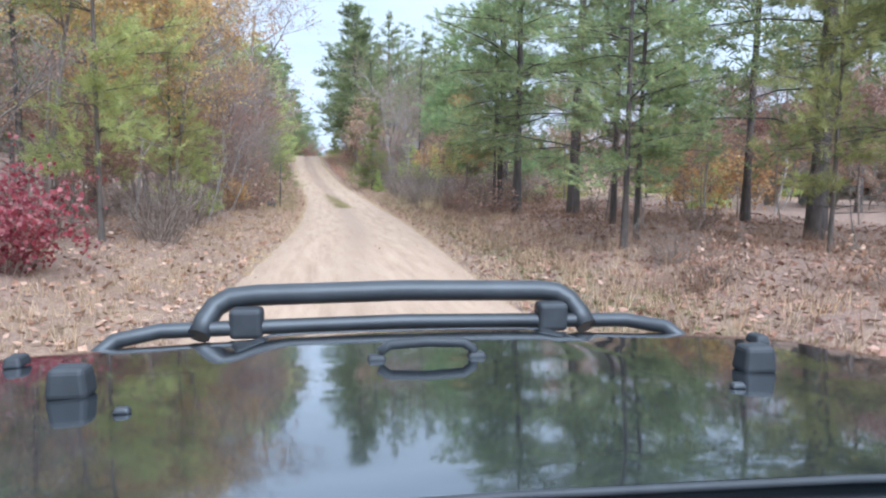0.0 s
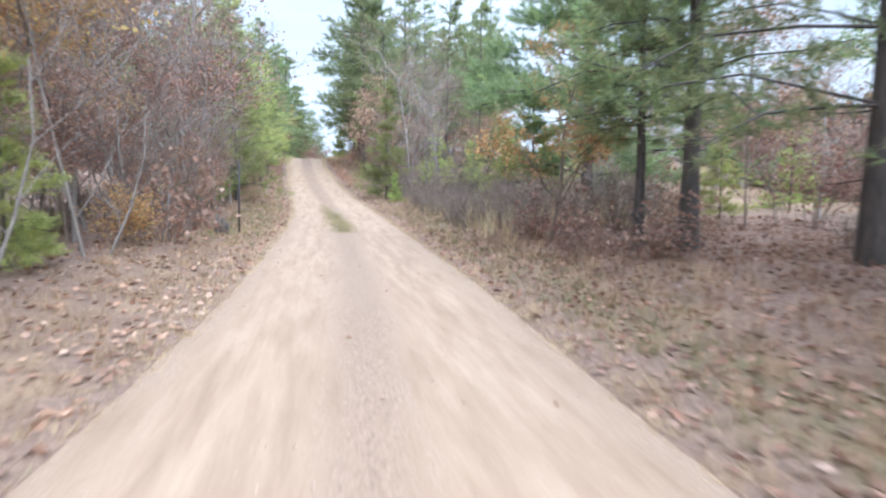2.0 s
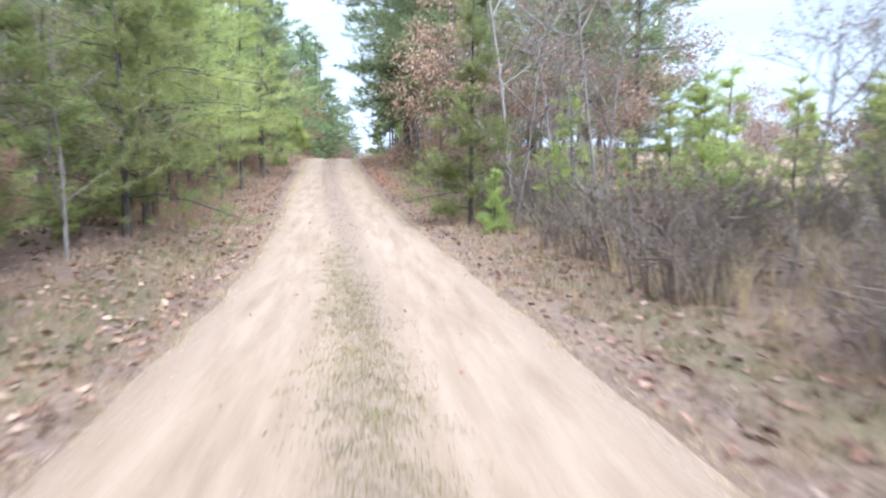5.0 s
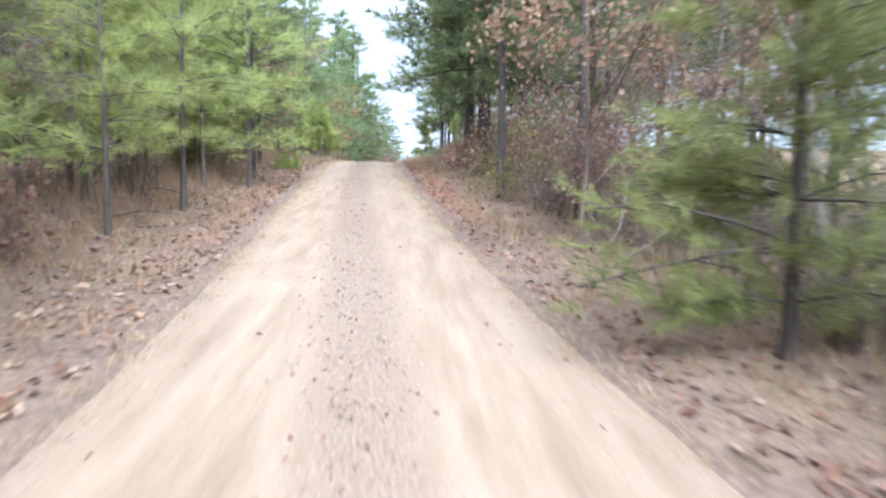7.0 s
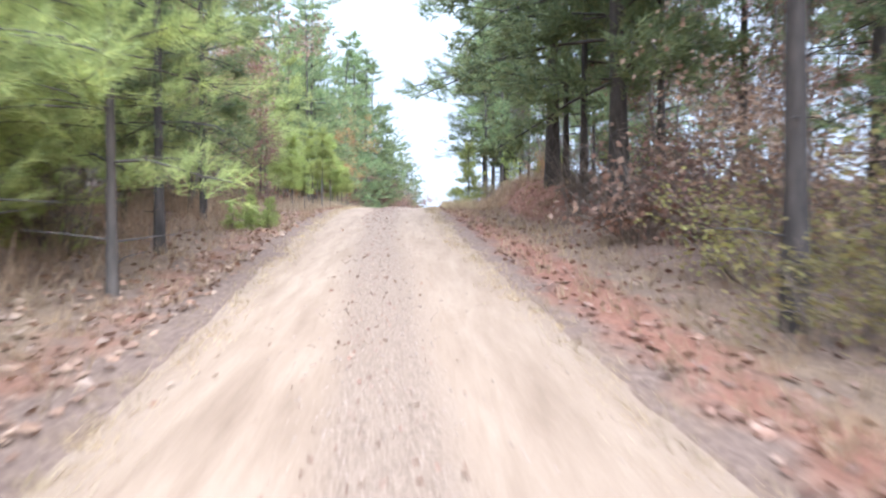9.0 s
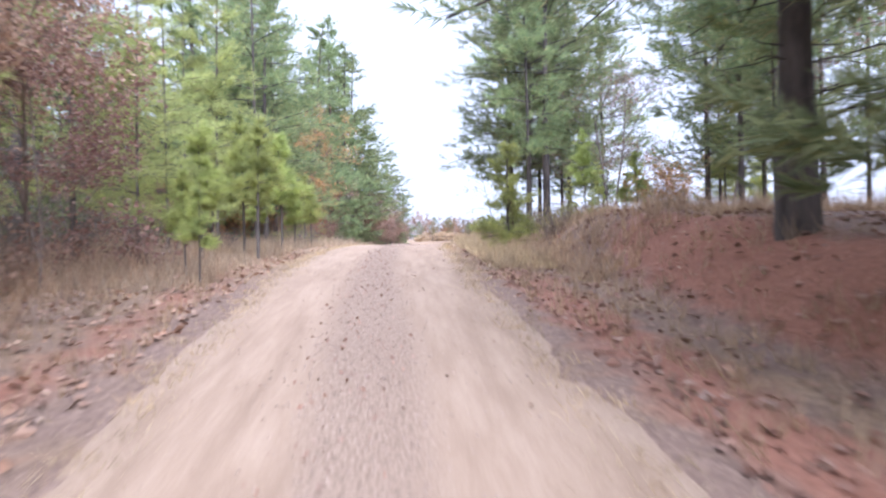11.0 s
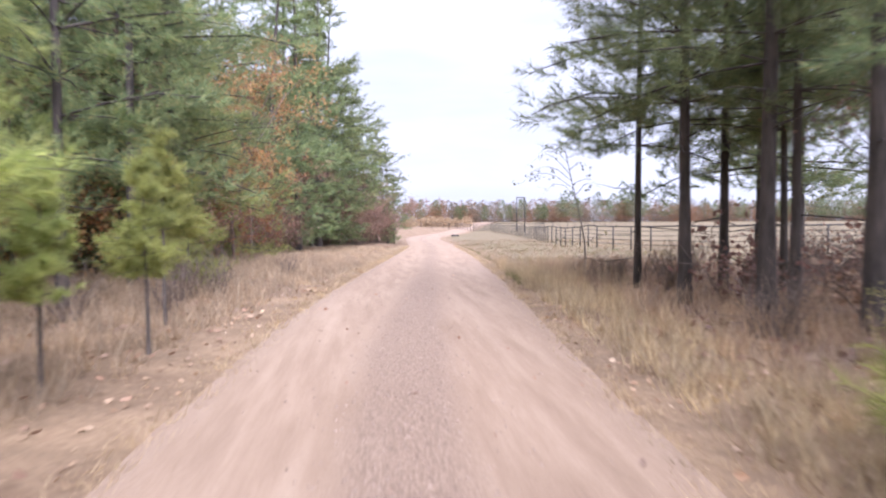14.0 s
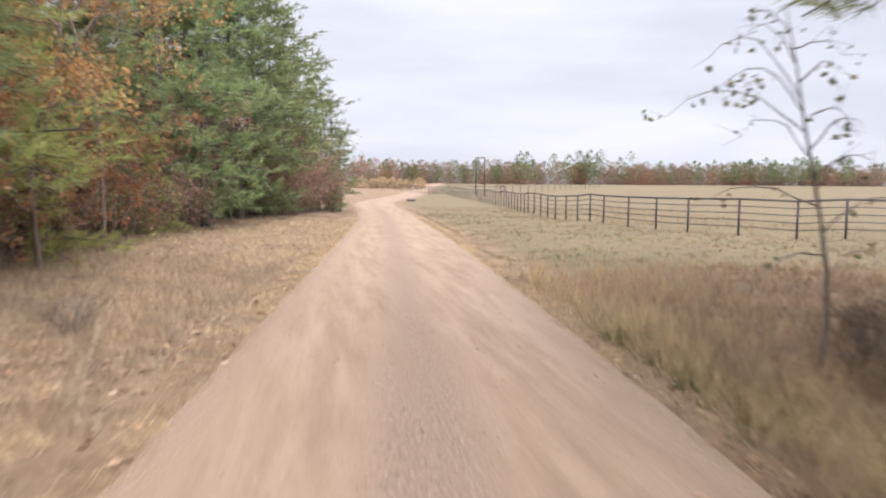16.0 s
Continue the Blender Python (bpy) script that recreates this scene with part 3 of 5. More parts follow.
KINDS = {
    "tall": (TALL, 15.0, "pine_tree", "tall loblolly pine with bare lower trunk and green crown", "tree"),
    "full": (FULL, 14.0, "pine_tree", "dense dark green pine branched almost to the ground", "tree"),
    "verge": (VERGE, 11.0, "pine_tree", "open-crowned pine standing alone in dry brush", "tree"),
    "plume": (PLUME, 15.0, "pine_tree", "slender pine with spreading plumes of long green needles", "tree"),
    "edge": (EDGE, 15.0, "pine_tree", "slim pine with plumes of needles low on its trunk", "tree"),
    "thicket": (THICKET, 3.2, "thicket_shrub", "tangled understorey shrub full of dry russet leaves", "shrub"),
    "russet": (RUSSET, 6.0, "oak_tree", "many-stemmed young oak russet down to the ground", "tree"),
    "rosy": (ROSY, 3.2, "thicket_shrub", "tangled understorey shrub with dull pinkish brown leaves", "shrub"),
    "bushy": (BUSHY, 5.0, "pine_tree", "bushy young pine green down to the grass", "tree"),
    "dense": (DENSE, 16.0, "pine_tree", "tall olive green pine closing the forest edge", "tree"),
    "inner": (INNER, 9.0, "pine_tree", "thin young pine crowded inside the forest", "tree"),
    "skirted": (SKIRTED, 8.0, "pine_tree", "broad green pine skirted with boughs to the ground", "tree"),
    "open": (OPEN, 15.0, "pine_tree", "stout dark-barked pine with long bare lower limbs", "tree"),
    "big": (BIG, 16.0, "pine_tree", "large round-crowned pine leaning over the road", "tree"),
    "amber": (AMBER, 8.5, "oak_tree", "slender oak thick with amber autumn leaves", "tree"),
    "wide": (WIDE, 13.0, "pine_tree", "spreading pine with long low boughs in open brush", "tree"),
    "middle": (MIDDLE, 9.0, "pine_tree", "slender yellow-green young pine at the forest edge", "tree"),
    "young": (YOUNG, 3.6, "pine_sapling", "small bright green pine sapling in dry grass", "sapling"),
    "lowpine": (LOWPINE, 3.2, "pine_sapling", "bushy yellow-green pine sapling skirted by dry grass", "sapling"),
    "sparse": (SPARSE, 14.0, "pine_tree", "thin-crowned pine inside the forest", "tree"),
    "rust": (RUST, 8.5, "oak_tree", "oak with rusty orange autumn leaves", "tree"),
    "brown": (BROWN, 7.0, "oak_tree", "small oak holding dry brown leaves", "tree"),
    "bare": (BARE, 8.5, "bare_tree", "grey leafless tree with fine twigs", "tree"),
    "crimson": (CRIMSON, 1.9, "crimson_shrub", "crimson leaved shrub at the road verge", "shrub"),
    "brush": (BRUSH, 1.25, "brush", "leafless brown brush on the verge", "shrub"),
    "leafy": (LEAFY, 1.2, "brush", "low brush with dry pinkish brown leaves", "shrub"),
    "gold": (GOLD, 1.4, "yellow_shrub", "shrub with yellowing leaves on the bank", "shrub"),
}
PLANTED = []


def plant(kind, x, y, h, lift=0.0):
    protos, full, name, label, cat = KINDS[kind]
    i = len(PLANTED)
    trunk, crown = protos[(i * 7 + int(abs(x) * 10)) % len(protos)]
    top = new(name, trunk if kind == "brush" else None)
    s = h / full
    wide = s * (0.9 + 0.2 * ((i * 37) % 10) / 10)
    top.matrix_basis = Matrix.Translation((x, y, float(ground_z(x, y)) + lift)) @ Matrix.Rotation(i * 2.399, 4, "Z") @ Matrix.Diagonal((wide, wide, s, 1))
    PLANTED.append((x, y))
    if kind == "brush":
        return tagged(top, label, cat, kind="stuff")
    tagged(top, label, cat, group=cat + "s beside the road")
    for part_name, me in (("trunk" if cat in ("tree", "sapling") else "stem_tangle", trunk), ("crown" if cat in ("tree", "sapling") else "foliage", crown)):
        if me:
            new(part_name, me).parent = top
    return top


# trees that stand alone or mark the way, then the woods behind them
for row in [("open", 7.65, 23.7, 15), ("open", 8.6, 20.5, 15), ("tall", 7.25, 24.8, 8), ("tall", 7.55, 25.5, 10), ("tall", 6.95, 24.4, 7), ("edge", 8.05, 16.4, 12), ("edge", 7.05, 13.2, 10), ("edge", 6.0, 11.7, 9), ("open", 10.35, 11.75, 14),
            ("edge", 9.8, 8.2, 12), ("middle", 8.6, 9.4, 7), ("rust", 6.35, 27.6, 5.8), ("leafy", 6.2, 25.6, 1.2), ("leafy", 5.8, 24.2, 1.0), ("leafy", 6.9, 23.0, 1.2), ("brown", 10.5, 26, 6), ("wide", 10.75, 35.8, 12.5), ("bushy", 8.6, 45.5, 3.2), ("bushy", 10.5, 46.5, 4), ("bushy", 7.2, 44.5, 2.4), ("bushy", 12.5, 44.0, 3.6), ("bushy", 7.7, 36.4, 3.6), ("skirted", 9.2, 37.6, 5.6),
            ("bare", 5.4, 47.6, 7), ("bare", 5.9, 49.9, 10), ("brown", 10.8, 57.5, 7), ("rosy", 13.0, 27.0, 3.5), ("bushy", 12.5, 30.0, 3.0), ("brown", 14.5, 20.0, 6)]:
    plant(*row)
for row in [("skirted", 4.35, 48.2, 6.6), ("lowpine", 4.6, 46.3, 1.6), ("bushy", 6.3, 46.8, 2.4), ("bare", 6.9, 45.2, 7), ("bare", 6.2, 43.4, 6), ("bushy", 8.0, 43.0, 3.4), ("brown", 4.1, 53.4, 7.6), ("bare", 4.8, 54.6, 3.8), ("bare", 7.6, 51.5, 8), ("edge", 8.8, 54.2, 13), ("edge", 10.4, 51.6, 12), ("edge", 12.0, 55.5, 14), ("brown", 9.4, 50.5, 6),
            ("tall", 4.0, 60.9, 13), ("big", 4.45, 67.6, 16), ("sparse", 7.5, 64.5, 15), ("tall", 5.2, 57.3, 12), ("bare", 5.6, 53.8, 4.2), ("gold", 3.9, 60.2, 1.3), ("gold", 4.6, 62.6, 1.6), ("gold", 5.3, 60.4, 2.3), ("bare", 6.2, 56.4, 4.4), ("bushy", 7.4, 49.0, 4.2)]:
    plant(*row)
for row in [("open", 4.45, 73.7, 17), ("edge", 5.1, 74.8, 16), ("edge", 5.0, 72.3, 15), ("rosy", 5.6, 62.3, 3), ("rosy", 6.4, 65.2, 3.4), ("rosy", 5.5, 68.4, 2.4), ("edge", 6.2, 69.9, 15), ("bare", 8.2, 71.0, 8),
            ("verge", 3.9, 86.1, 10), ("plume", 4.7, 90.1, 15), ("plume", 4.4, 91.9, 14), ("verge", 5.6, 90.8, 12), ("verge", 5.8, 93.2, 12), ("edge", 8.6, 84.2, 12), ("edge", 7.6, 80.6, 11), ("edge", 12.5, 88.0, 13), ("edge", 7.5, 94.8, 15), ("bushy", 4.6, 81.5, 1.3)]:
    plant(*row)
for row in [("edge", 10.2, 86.6, 10), ("verge", 4.78, 94.8, 11), ("lowpine", 2.85, 84.1, 3.1), ("young", 4.5, 82.3, 2.3), ("thicket", 5.6, 79.8, 1.2), ("tall", 4.95, 88.4, 14), ("young", 8.0, 88.0, 3.0), ("bushy", 4.8, 84.6, 1.4), ("edge", 9.6, 96.5, 13),
            ("young", 9.0, 84.0, 3.0), ("young", 5.8, 83.0, 1.3), ("bare", 8.6, 83.0, 7), ("bare", 8.4, 91.8, 8), ("verge", 6.6, 92.6, 11), ("bare", 7.6, 89.2, 7), ("edge", 9.4, 82.2, 11), ("edge", 11.2, 83.0, 12), ("young", 13, 92, 4), ("edge", 14, 85, 11), ("young", 17, 96, 4)]:
    plant(*row)
for row in [("middle", -4.1, 13.8, 9), ("bare", -4.0, 20.0, 7), ("crimson", -4.35, 10.2, 1.75), ("tall", -8.5, 21.5, 13), ("amber", -6.4, 26.0, 9.5), ("amber", -7.2, 35.0, 10.5), ("brown", -5.4, 37.5, 10), ("amber", -7.0, 30.0, 9.5), ("bare", -4.1, 34.9, 13), ("amber", -5.0, 22.6, 8.5), ("amber", -4.6, 18.2, 8), ("amber", -5.6, 15.0, 9), ("amber", -7.0, 20.0, 10), ("middle", -3.87, 19.2, 6.5), ("amber", -4.9, 25.0, 6), ("amber", -5.9, 17.6, 7),
            ("bare", -3.7, 29.0, 9), ("bare", -4.3, 27.3, 9), ("bare", -5.5, 31.5, 13), ("leafy", -2.7, 32.5, 1.5), ("skirted", -3.1, 44.4, 9), ("skirted", -4.1, 41.4, 7), ("edge", -3.7, 48.2, 11), ("middle", -3.2, 53.6, 7.5), ("middle", -3.1, 56.8, 8), ("bare", -4.3, 52.2, 4), ("bare", -4.0, 55.2, 4.5), ("bare", -4.4, 59.0, 4), ("middle", -3.1, 62.6, 9), ("edge", -3.6, 65.3, 12), ("edge", -4.3, 69.6, 12), ("lowpine", -3.2, 69.4, 0.8), ("lowpine", -2.95, 69.9, 0.7), ("lowpine", -3.4, 70.2, 0.9), ("lowpine", -3.0, 70.6, 0.7), ("lowpine", -3.5, 69.0, 0.7), ("bushy", -5.2, 63.8, 3.4), ("bushy", -5.4, 65.3, 3.0), ("middle", -4.0, 61.2, 8.5),
            ("tall", -5.6, 9.4, 11), ("bare", -6.6, 12.5, 8), ("leafy", -2.6, 27.6, 1.7), ("thicket", -3.0, 26.6, 1.3), ("bushy", -3.9, 23.4, 3.6)]:
    plant(*row)
for row in [("young", -3.6, 86.1, 3.6), ("young", -3.4, 81.8, 3.4), ("young", -3.9, 82.6, 3.6), ("young", -4.5, 81.2, 3.2), ("young", -3.4, 87.2, 2.0), ("young", -3.1, 88.8, 2.2), ("young", -4.1, 85.2, 2.2), ("young", -3.3, 77.0, 1.6),
            ("young", -4.0, 78.5, 2.0), ("middle", -5.6, 80.5, 6.5), ("middle", -6.2, 84.0, 7), ("brown", -6.0, 77.0, 6.5), ("brown", -5.0, 75.6, 4.0), ("brown", -6.6, 78.8, 8), ("middle", -7.0, 88.0, 8), ("brown", -5.6, 74.5, 6), ("young", -3.6, 90.9, 2.8), ("lowpine", -4.75, 96.0, 2.5), ("middle", -7.4, 92.5, 7.5), ("middle", -8.6, 96.5, 8)]:
    plant(*row)
for row in [("dense", -6.8, 118.5, 19), ("dense", -6.8, 124.5, 20), ("full", -5.8, 131.0, 19), ("full", -5.0, 135.0, 20), ("full", -3.2, 139.0, 14), ("dense", -8.6, 111.0, 19), ("dense", -9.4, 104.5, 18),
            ("dense", -9.6, 98.0, 17), ("tall", -10.0, 84.0, 18), ("dense", -5.6, 121.5, 20), ("full", -5.0, 128.0, 20), ("rust", -5.9, 105.6, 8), ("rust", -6.3, 110.6, 9), ("rust", -9.5, 106.5, 13), ("open", -6.5, 100.6, 11), ("skirted", -7.4, 103.8, 12), ("edge", -7.4, 99.4, 14), ("bushy", -6.4, 107.2, 5), ("russet", -6.6, 103.0, 3.6), ("russet", -6.8, 111.2, 4.4), ("rosy", -6.2, 100.6, 2.6), ("rosy", -6.4, 105.6, 2.8), ("rosy", -6.2, 114.6, 3.0), ("bushy", -6.5, 116.5, 4.0), ("rosy", -6.0, 118.4, 3.2), ("dense", -8.0, 104.6, 13), ("dense", -8.6, 100.4, 12), ("brown", -5.6, 124.0, 6), ("brown", -4.8, 129.0, 6), ("bare", -5.2, 126.5, 7), ("brown", -3.8, 133.5, 5.5), ("rust", -8.0, 121.5, 9), ("rust", -8.4, 114.4, 8.5), ("brown", -7.4, 121.0, 6), ("brown", -7.0, 127.5, 6.5), ("brown", -8.4, 109.0, 5), ("dense", -7.6, 115.0, 6), ("dense", -8.8, 107.5, 8), ("rust", -8.8, 116.5, 7), ("brown", -4.2, 133.2, 6), ("full", -1.0, 141.5, 8)]:
    plant(*row)

for row in [("middle", -6.0, 88.0, 9), ("edge", -5.7, 92.5, 14), ("edge", -6.2, 96.8, 16)]:
    plant(*row)

KEEP_CLEAR = [(-7.0, -2.0, 2, 13), (3.0, 8.0, 2, 11), (2.5, 9.0, 95.5, 110)]


def woods(n, y0, y1, front, depth, kinds, gap, heights):
    """Fill a strip of forest: front(y) is its edge, depth is signed (left negative)."""
    made = tries = 0
    wood = np.random.default_rng(int(n * 131 + (y0 + 50) * 17 + y1 * 7 + (depth + 40) * 3))
    while made < n and tries < n * 30:
        tries += 1
        y = wood.uniform(y0, y1)
        x = front(y) + depth * wood.uniform(0, 1) ** 1.3
        if any(a < x < b and c < y < d for a, b, c, d in KEEP_CLEAR):
            continue
        if any((x - a) ** 2 + (y - b) ** 2 < gap * gap for a, b in PLANTED):
            continue
        kind = kinds[int(wood.integers(0, len(kinds)))]
        lo, hi = heights[kind]
        plant(kind, x, y, wood.uniform(lo, hi))
        made += 1


HEIGHTS = {"tall": (12, 16), "edge": (12, 16), "full": (10, 15), "middle": (7, 11), "sparse": (11, 16), "rust": (6.5, 10), "brown": (5, 8), "bare": (6.5, 10), "amber": (7, 10.5)}
woods(44, -12, 46, lambda y: road_x(y) - 5.6, -20, ["bare", "amber", "sparse", "brown", "sparse", "bare", "amber"], 1.9, HEIGHTS)
woods(21, 46, 82, lambda y: road_x(y) - 4.4, -3, ["middle"], 1.7, {"middle": (8, 12)})
woods(10, 52, 68, lambda y: road_x(y) - 4.5, -2.2, ["middle"], 1.2, {"middle": (5.5, 8)})
woods(24, 40, 84, lambda y: road_x(y) - 6.8, -16, ["inner", "sparse", "inner"], 1.9, {"inner": (6, 10), "sparse": (10, 14)})
woods(36, 78, 134, lambda y: -10.2, -18, ["tall", "sparse", "full", "sparse", "inner"], 1.8, {"tall": (15, 18), "sparse": (14, 18), "full": (12, 17), "inner": (7, 11)})
woods(16, 100, 128, lambda y: -9.2, -2.0, ["bare", "full", "dense", "brown"], 1.6, {"bare": (6, 9), "full": (8, 13), "dense": (8, 12), "brown": (5, 7)})
woods(26, 128, 146, lambda y: np.interp(y, [128, 136, 142, 146], [-7, -2.5, 0.3, 0.6]), -8, ["full", "brown", "tall", "brown", "bare"], 1.5, {"full": (6, 11), "brown": (4, 6.5), "tall": (9, 12), "bare": (5, 8)})
woods(26, 146, 235, lambda y: np.interp(y, [146, 235], [-1.5, -9.0]), -16, ["sparse", "full"], 2.4, {"full": (6, 10), "sparse": (7, 11)})
woods(26, -12, 32, lambda y: road_x(y) + 9.5, 16, ["sparse", "brown", "bare", "bare"], 1.9, {"sparse": (10, 14), "brown": (3, 6), "bare": (5, 8)})
woods(44, -8, 46, lambda y: road_x(y) + 13, 18, ["bare", "brown", "bare", "rosy", "bushy"], 1.7, {"bare": (4, 8), "brown": (3, 6), "rosy": (2.5, 4), "bushy": (3, 5)})
woods(9, 0, 26, lambda y: road_x(y) + 10.5, 8, ["rosy", "thicket", "brown"], 1.3, {"rosy": (2, 3.5), "thicket": (2, 3.5), "brown": (3, 6)})
woods(7, 60, 74, lambda y: road_x(y) + 5.8, 8, ["tall", "sparse", "edge", "brown"], 1.8, HEIGHTS)
woods(16, 58, 74, lambda y: road_x(y) + 7.5, 9, ["bare", "brown", "bare", "sparse"], 1.3, {"bare": (5, 9), "brown": (4, 7), "sparse": (10, 13)})
woods(10, 69, 79, lambda y: road_x(y) + 9.5, 9, ["sparse", "bare", "brown"], 1.4, {"sparse": (9, 12), "bare": (5, 8), "brown": (4, 6)})
woods(14, 36, 60, lambda y: road_x(y) + 11.5, 9, ["bushy", "young", "brown", "bare"], 2.0, {"bushy": (3, 4.5), "young": (3, 4.5), "brown": (3, 6), "bare": (5, 8)})
woods(30, 97, 130, lambda y: -8.9, -2.6, ["full", "brown", "bare", "middle", "brown"], 1.0, {"full": (4, 9), "brown": (3, 6), "bare": (4, 7), "middle": (3, 7)})
woods(22, 130, 145, lambda y: np.interp(y, [128, 136, 142, 146], [-6.4, -2.0, 0.5, 0.8]), -2.5, ["full", "brown", "brown", "bare"], 0.9, {"full": (3, 7), "brown": (3, 6), "bare": (4, 7)})
woods(28, 24, 42, lambda y: road_x(y) - 4.3, -4, ["bare", "bare", "brown"], 0.9, {"bare": (3.5, 8), "brown": (2.5, 5)})
woods(34, 97, 130, lambda y: -8.7, -1.6, ["thicket", "rosy", "rosy", "full"], 0.8, {"thicket": (2.2, 4.2), "rosy": (2.2, 4.0), "full": (3, 7)})
woods(26, 129, 143, lambda y: np.interp(y, [128, 136, 142, 146], [-6.2, -2.0, 0.4, 0.7]), -1.8, ["rosy", "rosy", "full"], 0.7, {"rosy": (2.2, 4.4), "full": (3, 6)})
for row in [("rosy", 5.8, 54.4, 3.0), ("rosy", 5.6, 56.6, 2.6), ("rosy", 6.6, 58.4, 2.8)]:
    plant(*row)
for row in [("brush", 4.1, 96.3, 0.7), ("brush", 4.8, 97.0, 0.8), ("brush", 5.6, 96.4, 0.8), ("brush", 4.6, 95.6, 0.7), ("brush", 5.4, 97.6, 0.7), ("brush", -6.0, 6.5, 1.0), ("leafy", 5.2, 7.5, 0.8), ("brush", 5.8, 9.6, 0.9), ("leafy", 6.6, 6.0, 0.9), ("brush", -4.9, 5.2, 0.8), ("bare", -5.6, 11.6, 6), ("leafy", -5.2, 8.3, 0.9)]:
    plant(*row)
woods(40, -10, 130, lambda y: -17, -24, ["sparse", "sparse", "bare"], 2.6, {"sparse": (12, 16), "bare": (7, 10)})
LOW = {"brush": (0.8, 1.8), "leafy": (0.7, 1.6), "bare": (2.5, 5.0), "young": (1.0, 2.5), "brown": (2.0, 4.0)}
woods(60, -4, 47, lambda y: road_x(y) - 4.0, -6, ["brush", "brush", "leafy", "bare", "brown"], 0.7, LOW)
woods(40, 27, 58, lambda y: road_x(y) + 4.4, 5, ["brush", "brush", "brush", "leafy", "bare"], 0.7, LOW)
woods(14, -2, 26, lambda y: road_x(y) + 7.0, 5, ["brush", "leafy", "bare"], 0.8, {"brush": (0.6, 1.1), "leafy": (0.5, 0.9), "bare": (2.5, 4.5)})
woods(60, 29, 50, lambda y: road_x(y) + 3.9, 7, ["brush"], 0.6, {"brush": (1.1, 2.1)})
woods(24, 56, 71, lambda y: road_x(y) + 4.2, 5, ["brush", "brush", "leafy", "young"], 0.7, LOW)
woods(56, 44, 82, lambda y: road_x(y) - 4.4, -6, ["brush", "brush", "bare", "leafy"], 0.7, LOW)
woods(14, 88, 96, lambda y: road_x(y) + 5.0, 4, ["brush", "brush", "leafy"], 0.6, LOW)
woods(26, 80, 128, lambda y: -8.8, -4, ["brush", "leafy", "brown", "bare"], 0.8, LOW)
woods(10, 84, 100, lambda y: road_x(y) - 3.6, -4, ["brush"], 0.8, {"brush": (0.6, 1.1)})
woods(16, 81, 91, lambda y: road_x(y) + 4.2, 4.5, ["brush", "brush", "brush", "gold"], 0.6, {"brush": (0.6, 1.2), "gold": (0.6, 1.1)})


# ---- what lies and grows on the ground ----
ROUGH = np.random.default_rng(23)


def scatter(n, ulo, uhi, ylo, yhi, bias=1.0):
    y = ROUGH.uniform(ylo, yhi, n)
    u = ulo + (uhi - ulo) * ROUGH.uniform(0, 1, n) ** bias
    x = u + road_x(y)
    return x, y, u


def stuff(name, me, label, cat):
    return tagged(new(name, me), label, cat, kind="stuff")


def blades(name, x, y, z, mat, count, height, width, lean):
    n = len(x)
    c = np.repeat(np.stack([x, y, z], 1), count, 0)
    c[:, :2] += ROUGH.normal(0, 0.05, (len(c), 2))
    hh = np.repeat(np.broadcast_to(height, n), count) * ROUGH.uniform(0.5, 1.25, len(c))
    an = ROUGH.uniform(0, 2 * np.pi, len(c))
    s = np.stack([np.cos(an), np.sin(an), 0 * an], 1) * width
    tip = c.copy()
    tip[:, 2] += hh
    tip[:, :2] += ROUGH.normal(0, lean, (len(c), 2)) * hh[:, None]
    v = np.stack([c - s, c + s, tip], 1).reshape(-1, 3)
    return mesh_from(name, v, np.arange(len(v)).reshape(-1, 3), mat)


def fallen(name, x, y, z, mat, size):
    c = np.stack([x, y, z], 1)
    return leaf_mesh(name, c, mat, size, ROUGH, flatness=0.72)


xs, ys_, uu = scatter(15000, -2.0, -7.5, -2, 84, 1.25)
stuff("leaf_litter", fallen("leaf_litter", xs, ys_, ground_z(xs, ys_) + 0.035, M_LITTER, 0.105), "fallen brown oak leaves on the verge", "leaves")
xs, ys_, uu = scatter(14000, 2.0, 8.5, -2, 84, 1.25)
stuff("leaf_litter", fallen("leaf_litter", xs, ys_, ground_z(xs, ys_) + 0.035, M_LITTER, 0.105), "fallen brown oak leaves under the pines", "leaves")
xs, ys_, uu = scatter(16000, 2.6, 15.0, 3, 33, 1.1)
stuff("leaf_litter", fallen("leaf_litter", xs, ys_, ground_z(xs, ys_) + 0.03, M_DUFF, 0.085), "deep red-brown leaves and bark among the trunks", "leaves")
xs, ys_, uu = scatter(1500, 3.0, 10.0, 3, 30)
stuff("dead_weeds", blades("dead_weeds", xs, ys_, ground_z(xs, ys_) - 0.02, M_DUFF, 8, ROUGH.uniform(0.15, 0.5, len(xs)), 0.005, 0.45), "thin brown dead weeds under the pines", "grass")
xs, ys_, uu = scatter(3000, 3.0, 11, 79, 98)
stuff("leaf_litter", fallen("leaf_litter", xs, ys_, ground_z(xs, ys_) + 0.035, M_LITTER, 0.11), "red-brown leaves under the roadside pines", "leaves")
gy = ROUGH.uniform(44, 84, 1100)
gu = ROUGH.normal(-0.1, 0.26, 1100)
stuff("leaf_litter", fallen("leaf_litter", gu + road_x(gy), gy, road_z(gu, gy) + 0.015, M_LITTER, 0.045), "small brown leaves caught between the ruts", "leaves")
xs, ys_, uu = scatter(1800, -9.0, -2.2, 84, 132)
stuff("leaf_litter", fallen("leaf_litter", xs, ys_, ground_z(xs, ys_) + 0.035, M_LITTER, 0.11), "scattered dry leaves in mown grass", "leaves")
xs, ys_, uu = scatter(260, -1.8, 1.8, 0, 100)
